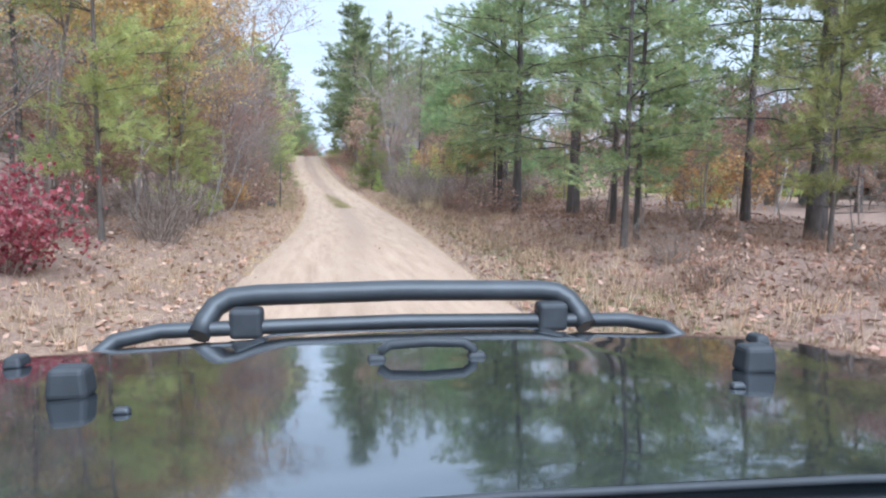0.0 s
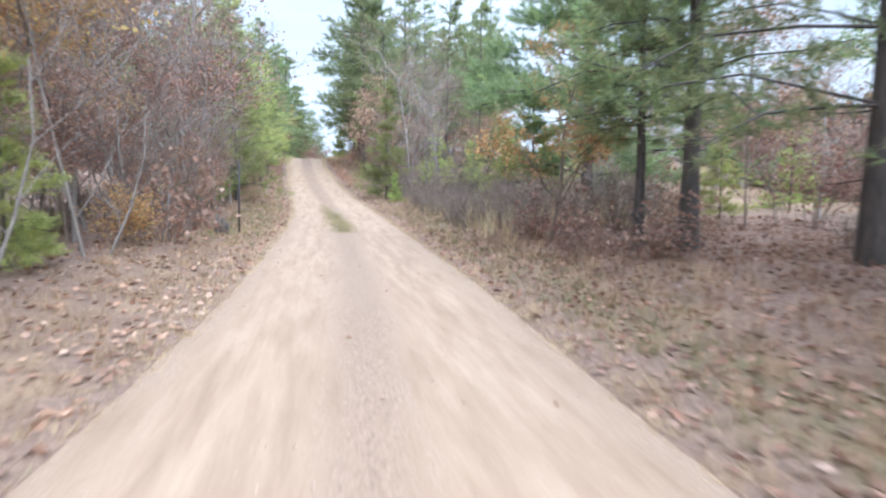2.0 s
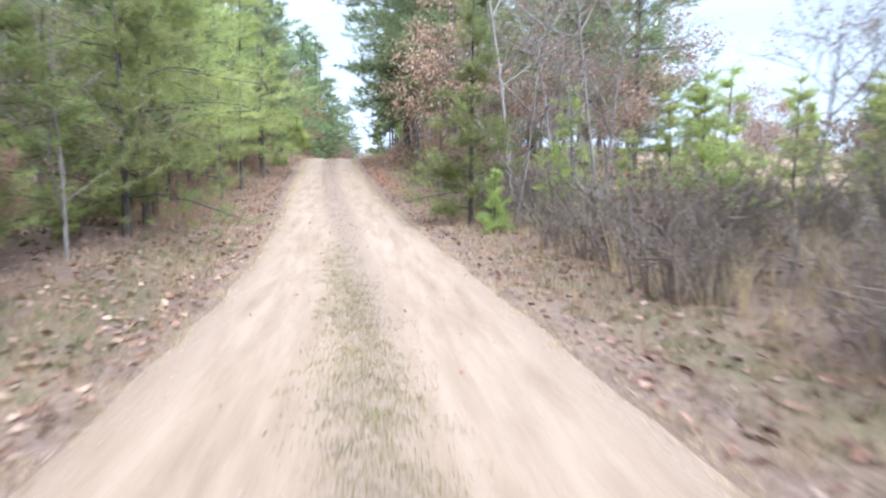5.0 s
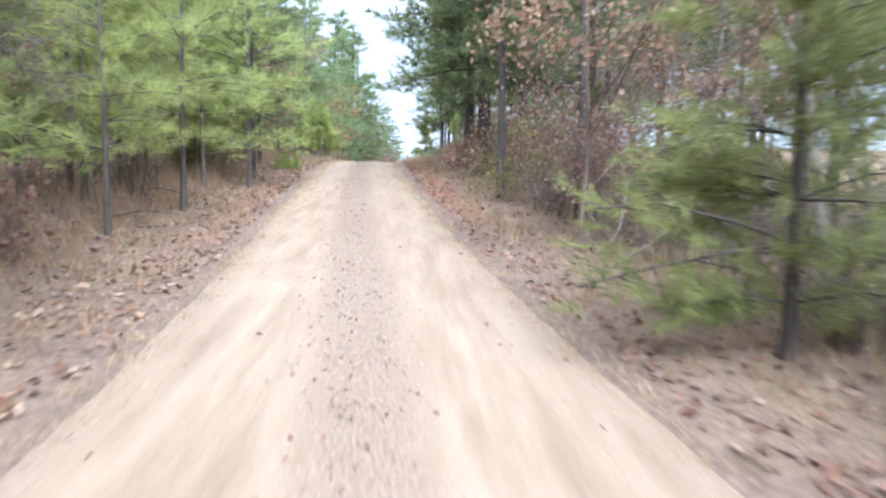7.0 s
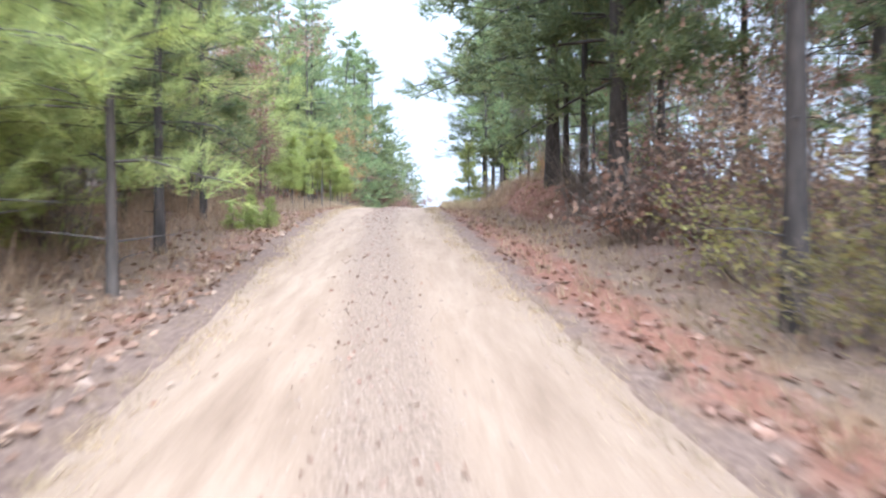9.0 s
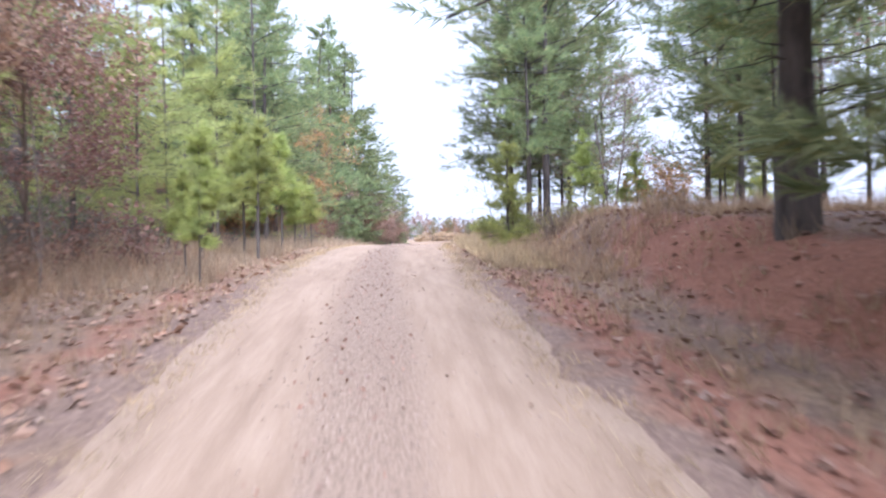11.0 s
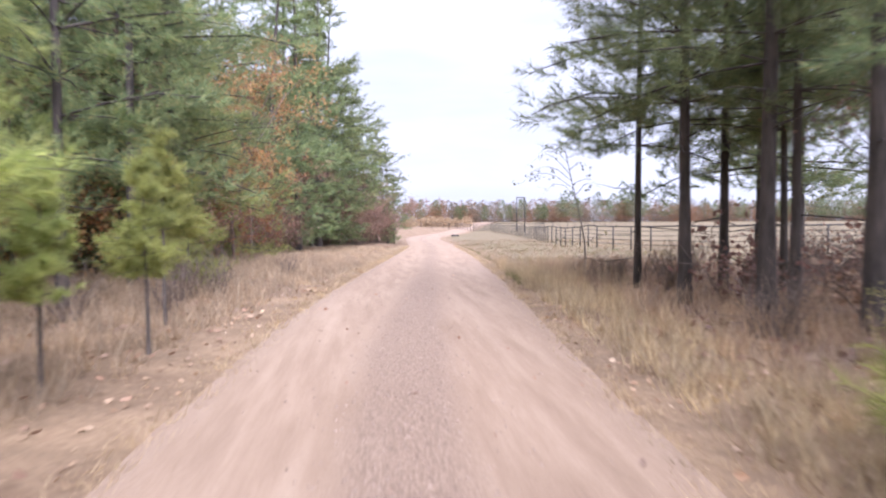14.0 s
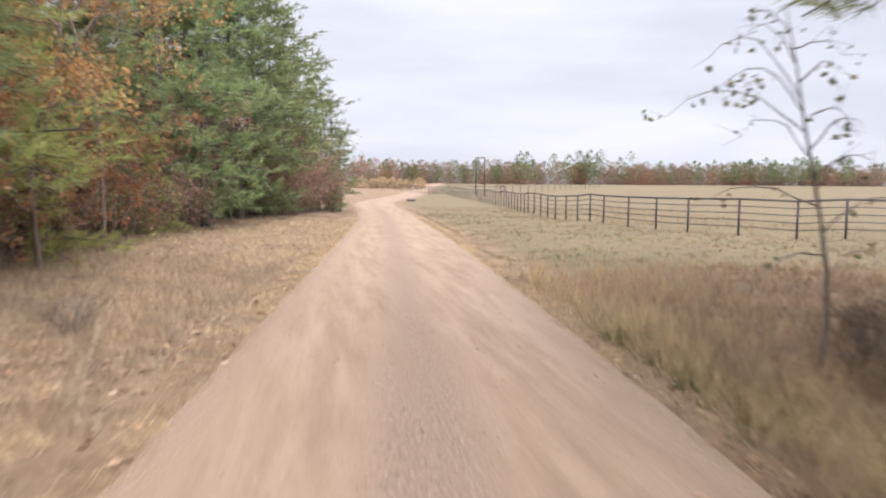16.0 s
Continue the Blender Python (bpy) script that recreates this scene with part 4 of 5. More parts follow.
stuff("leaf_litter", fallen("leaf_litter", xs, ys_, road_z(uu, ys_) + 0.02, M_LITTER, 0.06), "single dead leaves on the sandy road", "leaves")

xs, ys_, uu = scatter(2600, -2.1, -4.6, -2, 84)
stuff("dry_grass", blades("dry_grass", xs, ys_, ground_z(xs, ys_) - 0.02, M_STRAW, 9, ROUGH.uniform(0.08, 0.30, len(xs)), 0.006, 0.35), "thin dry grass along the verge", "grass")
xs, ys_, uu = scatter(3000, 2.1, 5.2, -2, 90)
stuff("dry_grass", blades("dry_grass", xs, ys_, ground_z(xs, ys_) - 0.02, M_STRAW, 9, ROUGH.uniform(0.10, 0.38, len(xs)), 0.006, 0.35), "thin dry grass along the verge", "grass")
xs, ys_, uu = scatter(4400, -2.6, -9.5, 76, 108)
stuff("tall_dry_grass", blades("tall_dry_grass", xs, ys_, ground_z(xs, ys_) - 0.02, M_PALESTRAW, 10, ROUGH.uniform(0.12, 0.40, len(xs)) * np.where(ROUGH.uniform(0, 1, len(xs)) > 0.85, 1.7, 1.0), 0.007, 0.35), "knee-high straw coloured grass", "grass")
xs, ys_, uu = scatter(1300, 2.2, 3.4, 78, 100)
stuff("tall_dry_grass", blades("tall_dry_grass", xs, ys_, ground_z(xs, ys_) - 0.02, M_STRAW, 9, ROUGH.uniform(0.10, 0.42, len(xs)), 0.006, 0.35), "knee-high straw coloured grass", "grass")
xs, ys_, uu = scatter(2600, -3.6, -11.0, 46, 84)
stuff("dead_bramble", blades("dead_bramble", xs, ys_, ground_z(xs, ys_) - 0.02, M_BRAMBLE, 10, ROUGH.uniform(0.3, 0.9, len(xs)), 0.006, 0.4), "pinkish brown dead undergrowth among young pines", "undergrowth")
xs, ys_, uu = scatter(600, 3.6, 9.0, 28, 52)
stuff("tall_dry_grass", blades("tall_dry_grass", xs, ys_, ground_z(xs, ys_) - 0.02, M_STRAW, 11, ROUGH.uniform(0.4, 1.0, len(xs)), 0.007, 0.2), "tall dead weeds in the thicket", "grass")
xs, ys_, uu = scatter(2600, 3.2, 10, 76, 93)
stuff("tall_dry_grass", blades("tall_dry_grass", xs, ys_, ground_z(xs, ys_) - 0.02, M_BRAMBLE, 9, ROUGH.uniform(0.15, 0.5, len(xs)), 0.007, 0.35), "rusty dead grass covering the bank", "grass")
xs, ys_, uu = scatter(240, 2.2, 4.6, 94, 104, 1.3)
stuff("roadside_weeds", blades("roadside_weeds", xs, ys_, ground_z(xs, ys_) - 0.02, M_STRAW, 12, ROUGH.uniform(0.25, 0.7, len(xs)), 0.005, 0.3), "pale standing weeds beside the road", "weeds")
xs, ys_, uu = scatter(1300, 2.9, 9.5, 94.5, 104, 1.2)
stuff("dead_weeds", blades("dead_weeds", xs, ys_, ground_z(xs, ys_) - 0.02, M_BRAMBLE, 10, ROUGH.uniform(0.12, 0.42, len(xs)), 0.005, 0.4), "grey-brown dead weeds before the pasture fence", "weeds")
xs, ys_, uu = scatter(60, 2.1, 2.8, 95.5, 98.5)
stuff("green_grass", blades("green_grass", xs, ys_, ground_z(xs, ys_) - 0.02, M_GREENLEAF, 12, ROUGH.uniform(0.12, 0.3, len(xs)), 0.006, 0.4), "fresh green tuft of grass at the road edge", "grass")
xs, ys_, uu = scatter(5200, 2.3, 22, 99, 150)
stuff("pasture_grass", blades("pasture_grass", xs, ys_, ground_z(xs, ys_) - 0.02, M_PASTURE, 8, ROUGH.uniform(0.05, 0.14, len(xs)), 0.010, 0.5), "short faded pasture grass", "grass")
xs, ys_, uu = scatter(7000, -9.5, -2.2, 96, 132)
stuff("pasture_grass", blades("pasture_grass", xs, ys_, ground_z(xs, ys_) - 0.02, M_PALESTRAW, 8, ROUGH.uniform(0.06, 0.20, len(xs)), 0.009, 0.6), "short faded grass before the trees", "grass")
xs, ys_, uu = scatter(1300, 2.3, 4.0, 2, 44)
stuff("green_grass", blades("green_grass", xs, ys_, ground_z(xs, ys_) - 0.02, M_GREENLEAF, 9, ROUGH.uniform(0.06, 0.16, len(xs)), 0.006, 0.4), "low green grass beside the road", "grass")
xs, ys_, uu = scatter(700, -4.0, -2.3, 29, 46)
stuff("green_grass", blades("green_grass", xs, ys_, ground_z(xs, ys_) - 0.02, M_GREENLEAF, 9, ROUGH.uniform(0.06, 0.16, len(xs)), 0.006, 0.4), "low green grass beside the road", "grass")
for side in (-1, 1):
    ey = ROUGH.uniform(-2, 132, 7000)
    eu = side * (np.interp(ey, HALF_Y, HALF_W) + ROUGH.normal(0.12, 0.20, 7000))
    stuff("edge_grass", blades("edge_grass", eu + road_x(ey), ey, ground_z(eu + road_x(ey), ey) - 0.015, M_STRAW, 7, ROUGH.uniform(0.03, 0.11, 7000), 0.005, 0.6), "short ragged dead grass fraying the road edge", "grass")
    ey = ROUGH.uniform(74, 134 if side < 0 else 98, 3000 if side < 0 else 2500)
    eu = side * (1.9 + 5.0 * ROUGH.uniform(0, 1, len(ey)) ** 1.2)
    stuff("fallen_straw", fallen("fallen_straw", eu + road_x(ey), ey, ground_z(eu + road_x(ey), ey) + 0.02, M_LITTER, 0.07), "small dead leaves and straw in the grass", "leaves")
xs, ys_, uu = scatter(2400, 2.4, 14, 97, 140, 1.4)
stuff("green_grass", blades("green_grass", xs, ys_, ground_z(xs, ys_) - 0.02, M_GREENLEAF, 8, ROUGH.uniform(0.04, 0.11, len(xs)) * (0.3 + (wave(xs, ys_, 0.8) > 0)), 0.008, 0.5), "faded green grass patches in the pasture", "grass")
M_PALEGRASS = leaf_material("faded_rut_grass", [(0.0, (0.25, 0.215, 0.10)), (0.6, (0.35, 0.30, 0.155)), (1.0, (0.31, 0.31, 0.135))], through=0.4)
gy = 32.0 + 13.5 * ROUGH.beta(1.3, 2.0, 1900)
gu = np.interp(gy, [32, 37, 42, 50], [0.06, -0.08, -0.30, -0.50]) + ROUGH.normal(0, 0.145, 1900) * np.interp(gy, [33, 36, 45, 48], [1.3, 1.6, 1.1, 0.5])
stuff("centre_grass", blades("centre_grass", gu + road_x(gy), gy, road_z(gu, gy) - 0.02, M_PALEGRASS, 9, ROUGH.uniform(0.03, 0.075, 1900), 0.005, 0.4), "dry grass strip between the wheel ruts", "grass")


def stones(name, x, y, z, size):
    base = np.array([(1, 0, 0), (-1, 0, 0), (0, 1, 0), (0, -1, 0), (0, 0, 0.7), (0, 0, -0.6)], float)
    tri = np.array([(0, 2, 4), (2, 1, 4), (1, 3, 4), (3, 0, 4), (2, 0, 5), (1, 2, 5), (3, 1, 5), (0, 3, 5)])
    n = len(x)
    v = base[None] * size[:, None, None] * ROUGH.uniform(0.6, 1.3, (n, 6, 3)) + np.stack([x, y, z], 1)[:, None]
    f = (tri[None] + 6 * np.arange(n)[:, None, None]).reshape(-1, 3)
    return mesh_from(name, v.reshape(-1, 3), f, M_STONE)


sy = ROUGH.uniform(48, 96, 4200)
su = ROUGH.normal(0, 0.34, 4200)
stuff("road_gravel", stones("road_gravel", su + road_x(sy), sy, road_z(su, sy) + 0.004, ROUGH.uniform(0.006, 0.020, 4200)), "loose pale stones between the ruts", "gravel")
sy = ROUGH.uniform(4, 130, 3000)
su = ROUGH.normal(0, 1.1, 3000)
stuff("road_gravel", stones("road_gravel", su + road_x(sy), sy, road_z(su, sy) + 0.003, ROUGH.uniform(0.006, 0.020, 3000)), "fine loose gravel on the sandy road", "gravel")


# ---- solids ----
def add_tube(bm, pts, r, sides=12, caps=True):
    pts = [Vector(p) for p in pts]
    rings = []
    for i, p in enumerate(pts):
        d = (pts[min(i + 1, len(pts) - 1)] - pts[max(i - 1, 0)]).normalized()
        a = d.cross(Vector((0, 0, 1)) if abs(d.z) < 0.9 else Vector((1, 0, 0))).normalized()
        b = d.cross(a)
        rings.append([bm.verts.new(p + r * (math.cos(2 * math.pi * k / sides) * a + math.sin(2 * math.pi * k / sides) * b)) for k in range(sides)])
    for i in range(len(rings) - 1):
        for k in range(sides):
            bm.faces.new((rings[i][k], rings[i][(k + 1) % sides], rings[i + 1][(k + 1) % sides], rings[i + 1][k])).smooth = True
    if caps:
        bm.faces.new(rings[0][::-1])
        bm.faces.new(rings[-1])


def add_box(bm, centre, size, bevel=0.0, taper=1.0):
    made = bmesh.ops.create_cube(bm, size=1.0, matrix=Matrix.Translation(centre) @ Matrix.Diagonal((*size, 1)))
    for v in made["verts"]:
        if v.co.z > centre[2]:
            v.co.x = centre[0] + (v.co.x - centre[0]) * taper
            v.co.y = centre[1] + (v.co.y - centre[1]) * taper
    if bevel:
        edges = list({e for v in made["verts"] for e in v.link_edges})
        bmesh.ops.bevel(bm, geom=edges, offset=bevel, segments=3, affect="EDGES", profile=0.5)


def part(name, bm, mat, parent, label=""):
    me = bpy.data.meshes.new(name)
    bmesh.ops.recalc_face_normals(bm, faces=bm.faces[:])
    bm.to_mesh(me)
    bm.free()
    me.materials.append(mat)
    ob = new(name, me)
    ob.parent = parent
    return tagged(ob, label) if label else ob


def tube_part(name, pts, r, mat, parent, sides=8, label=""):
    bm = bmesh.new()
    add_tube(bm, pts, r, sides)
    return part(name, bm, mat, parent, label)


# ---- pipe fence along the pasture ----
def pipe_fence(name, line, spacing, high, rails, label, r=0.042):
    top = tagged(new(name), label, "fence", group="pasture fences")
    for (x0, y0), (x1, y1) in zip(line, line[1:]):
        n = max(1, round(math.hypot(x1 - x0, y1 - y0) / spacing))
        at = [(x0 + (x1 - x0) * i / n, y0 + (y1 - y0) * i / n) for i in range(n + 1)]
        for x, y in at[:-1]:
            z = float(ground_z(x, y))
            tube_part("post", [(x, y, z - 0.2), (x, y, z + high)], r, M_PIPE, top, 8)
        for k in range(rails):
            hh = high * (1 - k / rails * 0.94)
            tube_part("rail", [(x, y, float(ground_z(x, y)) + hh) for x, y in at], r * (1.0 if k == 0 else 0.45), M_PIPE, top, 6)
    return top


pipe_fence("pipe_fence", [(34.0, 104.0), (22.0, 109.8), (16.3, 112.4), (14.4, 116.4), (13.4, 122.5), (13.2, 129.0), (13.7, 136.0), (15.8, 150.0), (18.0, 170.0), (19.4, 198.0)], 1.78, 1.40, 5, "dark steel pipe fence with five rails along the pasture")
pipe_fence("pipe_fence", [(16.6, 200.8), (15.6, 221.5), (8.0, 240.0)], 3.0, 1.4, 4, "dark steel pipe fence beyond the gate")
pipe_fence("pipe_fence", [(19.4, 198.0), (29.0, 196.5), (29.4, 205.0), (75.0, 262.0)], 4.0, 1.5, 3, "dark corral fence across the far pasture")

gate = tagged(new("farm_gate"), "dark steel farm gate closing the pasture drive", "gate")
bmg = bmesh.new()
gz0 = float(ground_z(18, 199.4))
for a, b in (((16.7, 200.7), (19.3, 198.3)),):
    for k in range(6):
        add_tube(bmg, [(a[0], a[1], gz0 + 0.2 + 0.23 * k), (b[0], b[1], gz0 + 0.2 + 0.23 * k)], 0.03, 6)
    for q in np.linspace(0, 1, 9):
        add_tube(bmg, [(a[0] + (b[0] - a[0]) * q, a[1] + (b[1] - a[1]) * q, gz0 + 0.2), (a[0] + (b[0] - a[0]) * q, a[1] + (b[1] - a[1]) * q, gz0 + 1.35)], 0.035, 6)
part("gate_leaf", bmg, M_PIPE, gate)
arch = tagged(new("gate_arch"), "tall dark steel frame standing in the pasture", "frame")
for dx in (-0.75, 0.75):
    zz = float(ground_z(25.3 + dx, 199.6))
    tube_part("upright", [(25.3 + dx, 199.6, zz - 0.2), (25.3 + dx, 199.6, zz + 6.4)], 0.09, M_PIPE, arch)
zz = float(ground_z(25.3, 199.6))
tube_part("crossbar", [(24.5, 199.6, zz + 6.35), (26.1, 199.6, zz + 6.35)], 0.09, M_PIPE, arch)

marker = tagged(new("marker_post"), "thin rusty steel post on the verge", "post")
mz = float(ground_z(-1.55, 32.2))
tube_part("shaft", [(-1.55, 32.2, mz - 0.2), (-1.50, 32.2, mz + 2.15)], 0.028, M_PIPE, marker)
M_STUMP = bark_material("charred_stump", (0.03, 0.025, 0.022), (0.12, 0.085, 0.065), 0.03)


def lean_sapling(x, y, high):
    """Thin sapling whose upper branches arch out to one side."""
    t = Twigs(161)
    g = t.rng
    k = np.linspace(0, 1, 8)
    stem = np.stack([0.05 - 0.55 * k ** 2.4 + 0.05 * np.sin(7 * k), 0.1 * k, k * high], 1)
    t.limb(stem, 0.022 * (1 - k) ** 0.8 + 0.004, 7)
    ends = []
    for at, side, ln, lift in [(0.72, -1, 1.35, 0.40), (0.66, -1, 1.25, 0.52), (0.46, -1, 1.15, 0.34), (0.40, 1, 0.75, 0.6), (0.55, 1, 0.6, 0.5), (0.80, 1, 0.45, 0.6), (0.85, -1, 0.8, 0.5), (0.33, -1, 0.8, 0.15), (0.60, -1, 0.7, 0.7), (0.5, 1, 0.5, 0.9), (0.28, 1, 0.9, 0.4), (0.76, -1, 1.0, 0.7), (0.88, 1, 0.6, 0.35), (0.70, 1, 0.75, 0.3), (0.92, -1, 0.5, 0.6), (0.62, 1, 0.55, 0.75)]:
        base = np.array([np.interp(at, k, stem[:, i]) for i in range(3)])
        q = np.linspace(0, 1, 7)
        pts = base + np.outer(q * ln * side, (1, 0.25 * g.normal(), 0)) + np.outer(ln * (lift * np.sin(q * 1.9) - 0.35 * q ** 2), (0, 0, 1)) + g.normal(0, 0.012, (7, 3))
        t.limb(pts, np.linspace(0.010, 0.002, 7), 4)
        for w in range(5):
            b = pts[int(g.integers(2, 7))]
            tip = b + g.normal(0, 0.09, 3) + (0.06 * side, 0, 0.02)
            t.limb([b, tip], [0.003, 0.0015], 3)
            ends += [tip, (b + tip) / 2]
    e = np.array(ends)
    top = tagged(new("sapling"), "lanky leaning sapling with its last yellow-green leaves", "sapling")
    top.matrix_basis = Matrix.Translation((x, y, float(ground_z(x, y)) - 0.1))
    new("trunk", t.mesh("sapling_stem", M_GREYBARK)).parent = top
    new("crown", leaf_mesh("sapling_leaves", e[(len(e) * g.uniform(0, 1, 130) ** 1.5).astype(int)] + g.normal(0, 0.04, (130, 3)) - (0, 0, 0.04), M_OLDLEAF, 0.07, g)).parent = top


M_OLDLEAF = leaf_material("last_leaves", [(0.0, (0.16, 0.17, 0.10)), (0.6, (0.26, 0.28, 0.14)), (0.92, (0.36, 0.34, 0.14)), (1.0, (0.50, 0.42, 0.10))], through=0.35)
lean_sapling(4.35, 97.2, 3.5)


def fallen_branch(seed, x, y, length, rise, turn):
    """A bleached dead limb leaning out of the thicket onto the verge."""
    g = np.random.default_rng(seed)
    q = np.linspace(0, 1, 8)
    pts = np.stack([q * length, 0.12 * length * np.sin(q * 2.6), rise * (1 - q) ** 1.3 + 0.04], 1) + g.normal(0, 0.02, (8, 3))
    top = tagged(new("fallen_branch"), "bleached dead branch fallen on the road verge", "branch")
    top.matrix_basis = Matrix.Translation((x, y, float(ground_z(x, y)))) @ Matrix.Rotation(radians(turn), 4, "Z")
    limb = Twigs(seed)
    limb.limb(pts, np.linspace(0.030, 0.008, 8), 6)
    new("limb", limb.mesh("dead_limb", M_TWIG)).parent = top
    for k in range(6):
        b = pts[int(g.integers(1, 7))]
        tip = b + np.array([g.uniform(0.2, 0.6), g.normal(0, 0.35), g.uniform(-0.1, 0.4)]) * length * 0.4
        tip[2] = max(tip[2], 0.03)
        twig = Twigs(seed + k)
        twig.limb([b, (b + tip) / 2 + g.normal(0, 0.03, 3), tip], [0.010, 0.007, 0.003], 4)
        new("twig", twig.mesh("dead_twig", M_TWIG)).parent = top


for row in [(301, 4.9, 53.6, 2.6, 1.3, 235), (302, 5.4, 52.4, 2.4, 1.0, 215), (303, 4.6, 54.9, 1.9, 0.8, 250), (304, 5.0, 58.6, 1.8, 0.5, 200), (305, 5.2, 50.9, 1.7, 0.7, 240), (306, 4.6, 69.5, 1.5, 0.4, 210), (307, -4.2, 33.4, 2.0, 0.9, 300)]:
    fallen_branch(*row)
stump = tagged(new("stump"), "dark splintered tree stump on the verge", "stump")
sz = float(ground_z(-1.9, 31.2))
bms = bmesh.new()
for k in range(5):
    add_tube(bms, [(-1.9 + 0.09 * math.cos(k * 1.3), 31.2 + 0.09 * math.sin(k * 1.3), sz - 0.1), (-1.9 + 0.16 * math.cos(k * 1.3), 31.2 + 0.16 * math.sin(k * 1.3), sz + 0.35 + 0.12 * (k % 3))], 0.07, 7)
part("splinter", bms, M_STUMP, stump)
culvert = tagged(new("culvert_pipe"), "dark mouth of a culvert pipe beside the road", "pipe")
cz = float(ground_z(9.8, 168.0))
tube_part("barrel", [(8.9, 168, cz + 0.08), (9.9, 168.2, cz + 0.08)], 0.16, M_PIPE, culvert, 14)


# ---- distant woods round the open land ----
def far_woods(name, spots, mat, leaves, size, label, slim=1.0, clear=0.0):
    cs = []
    for x, y, h in spots:
        n = leaves
        t = ROUGH.uniform(0, 1, n)
        r = h * 0.26 * slim * np.sin(np.pi * np.clip(0.12 + 0.88 * t, 0, 1)) ** 0.7 * np.sqrt(ROUGH.uniform(0, 1, n))
        a = ROUGH.uniform(0, 2 * np.pi, n)
        cs.append(np.stack([x + r * np.cos(a), y + r * np.sin(a), float(level(y)) - 0.2 + h * (clear + (1 - clear) * t)], 1))
    return stuff(name, leaf_mesh(name, np.concatenate(cs), mat, size, ROUGH), label, "woods")


def far_line(n, x0, y0, x1, y1, deep, lo, hi):
    q = ROUGH.uniform(0, 1, n)
    return [(x0 + (x1 - x0) * a + ROUGH.normal(0, deep), y0 + (y1 - y0) * a + ROUGH.normal(0, deep), ROUGH.uniform(lo, hi)) for a in q]


M_FARBARE = leaf_material("far_bare_woods", [(0.0, (0.135, 0.125, 0.095)), (0.5, (0.205, 0.172, 0.135)), (0.8, (0.28, 0.195, 0.135)), (1.0, (0.37, 0.225, 0.13))])
M_FARPINE = leaf_material("distant_pine_needles", [(0.0, (0.09, 0.105, 0.06)), (1.0, (0.19, 0.20, 0.10))])
M_FARRUST = leaf_material("far_russet_woods", [(0.0, (0.20, 0.13, 0.085)), (0.5, (0.31, 0.19, 0.11)), (1.0, (0.40, 0.25, 0.14))])
far_woods("far_woods", far_line(560, -60, 346, 330, 330, 7, 4.5, 9.5) + far_line(120, 150, 20, 330, 320, 10, 8, 13), M_FARBARE, 330, 0.46, "grey bare woods beyond the pasture", 1.9)
far_woods("far_pines", [spot for x0, x1, n, lo, hi in [(-20, 60, 16, 6, 9), (66, 84, 9, 8, 13), (92, 112, 10, 10, 14.5), (120, 150, 8, 7, 10), (158, 200, 26, 8, 12), (225, 300, 30, 8, 12)] for spot in far_line(n, x0, 322, x1, 316, 4, lo, hi)] + far_line(26, 150, 10, 310, 310, 8, 10, 16), M_FARPINE, 300, 0.48, "dark pines standing above the distant woods", 1.05, 0.22)
far_woods("russet_woods", [spot for x0, x1, n in [(8, 34, 16), (58, 70, 10), (84, 96, 10), (112, 128, 14), (146, 165, 16), (196, 230, 24)] for spot in far_line(n, x0, 330, x1, 324, 5, 4.5, 9.5)], M_FARRUST, 300, 0.46, "russet oaks scattered along the distant woods", 1.8)
far_woods("near_woods", far_line(150, -34, -30, -34, 240, 4, 8, 15), M_FARBARE, 120, 1.1, "grey depth of the forest behind the verge trees", 1.4)
far_woods("wood_pines", far_line(70, -32, -30, -34, 240, 4, 10, 17), M_BLUE, 150, 1.0, "dark pines deep in the forest", 0.9)
far_woods("roadside_woods", far_line(150, 32, -30, 38, 60, 4, 3.5, 7.5) + far_line(30, -30, -42, 40, -42, 4, 8, 14), M_FARBARE, 120, 1.1, "grey depth of the forest beside the road", 1.4)
far_woods("field_edge_woods", far_line(90, 44, 24, 70, 110, 5, 5, 9), M_FARBARE, 90, 1.0, "pale scrub along the far edge of the field", 1.6)
pampas = [(6.0 + 1.8 * i + ROUGH.normal(0, 0.5), 246 + ROUGH.normal(0, 2), ROUGH.uniform(2.0, 3.0)) for i in range(9)]
far_woods("tall_reeds", pampas, M_STRAW, 700, 0.32, "tall straw coloured reeds at the road bend", 2.4)


# ---- the vehicle from whose seat the road is first seen ----
def paint_material():
    mat, n, l, b = material("dark_car_paint", 0.07, 0.88)
    dust = noise_tex(n, l, 3.0, 5, 0.65)
    speck = noise_tex(n, l, 60.0, 4, 0.7)
    l.new(ramp(n, l, dust, [(0.3, (0.088, 0.105, 0.122)), (0.75, (0.122, 0.136, 0.150))]), b.inputs["Base Color"])
    r = n.new("ShaderNodeMapRange")
    r.inputs["To Min"].default_value, r.inputs["To Max"].default_value = 0.03, 0.13
    l.new(dust, r.inputs["Value"])
    l.new(r.outputs["Result"], b.inputs["Roughness"])
    b.inputs["Coat Weight"].default_value, b.inputs["Coat Roughness"].default_value = 1.0, 0.03
    bump(n, l, b, speck, 0.015, 0.001)
    return mat


M_PAINT = paint_material()
M_BAR = plain("worn_black_bar", (0.020, 0.021, 0.023), 0.50, 0.0, vary=0.4, scale=9, bumpy=0.15)
M_RUBBER = plain("black_rubber", (0.017, 0.018, 0.020), 0.66, 0.0, vary=0.3, scale=25)
M_RIM = plain("grey_wheel", (0.25, 0.25, 0.26), 0.4, 0.7)
M_GLASS = plain("lamp_glass", (0.5, 0.5, 0.5), 0.12, 0.2, vary=0.1)

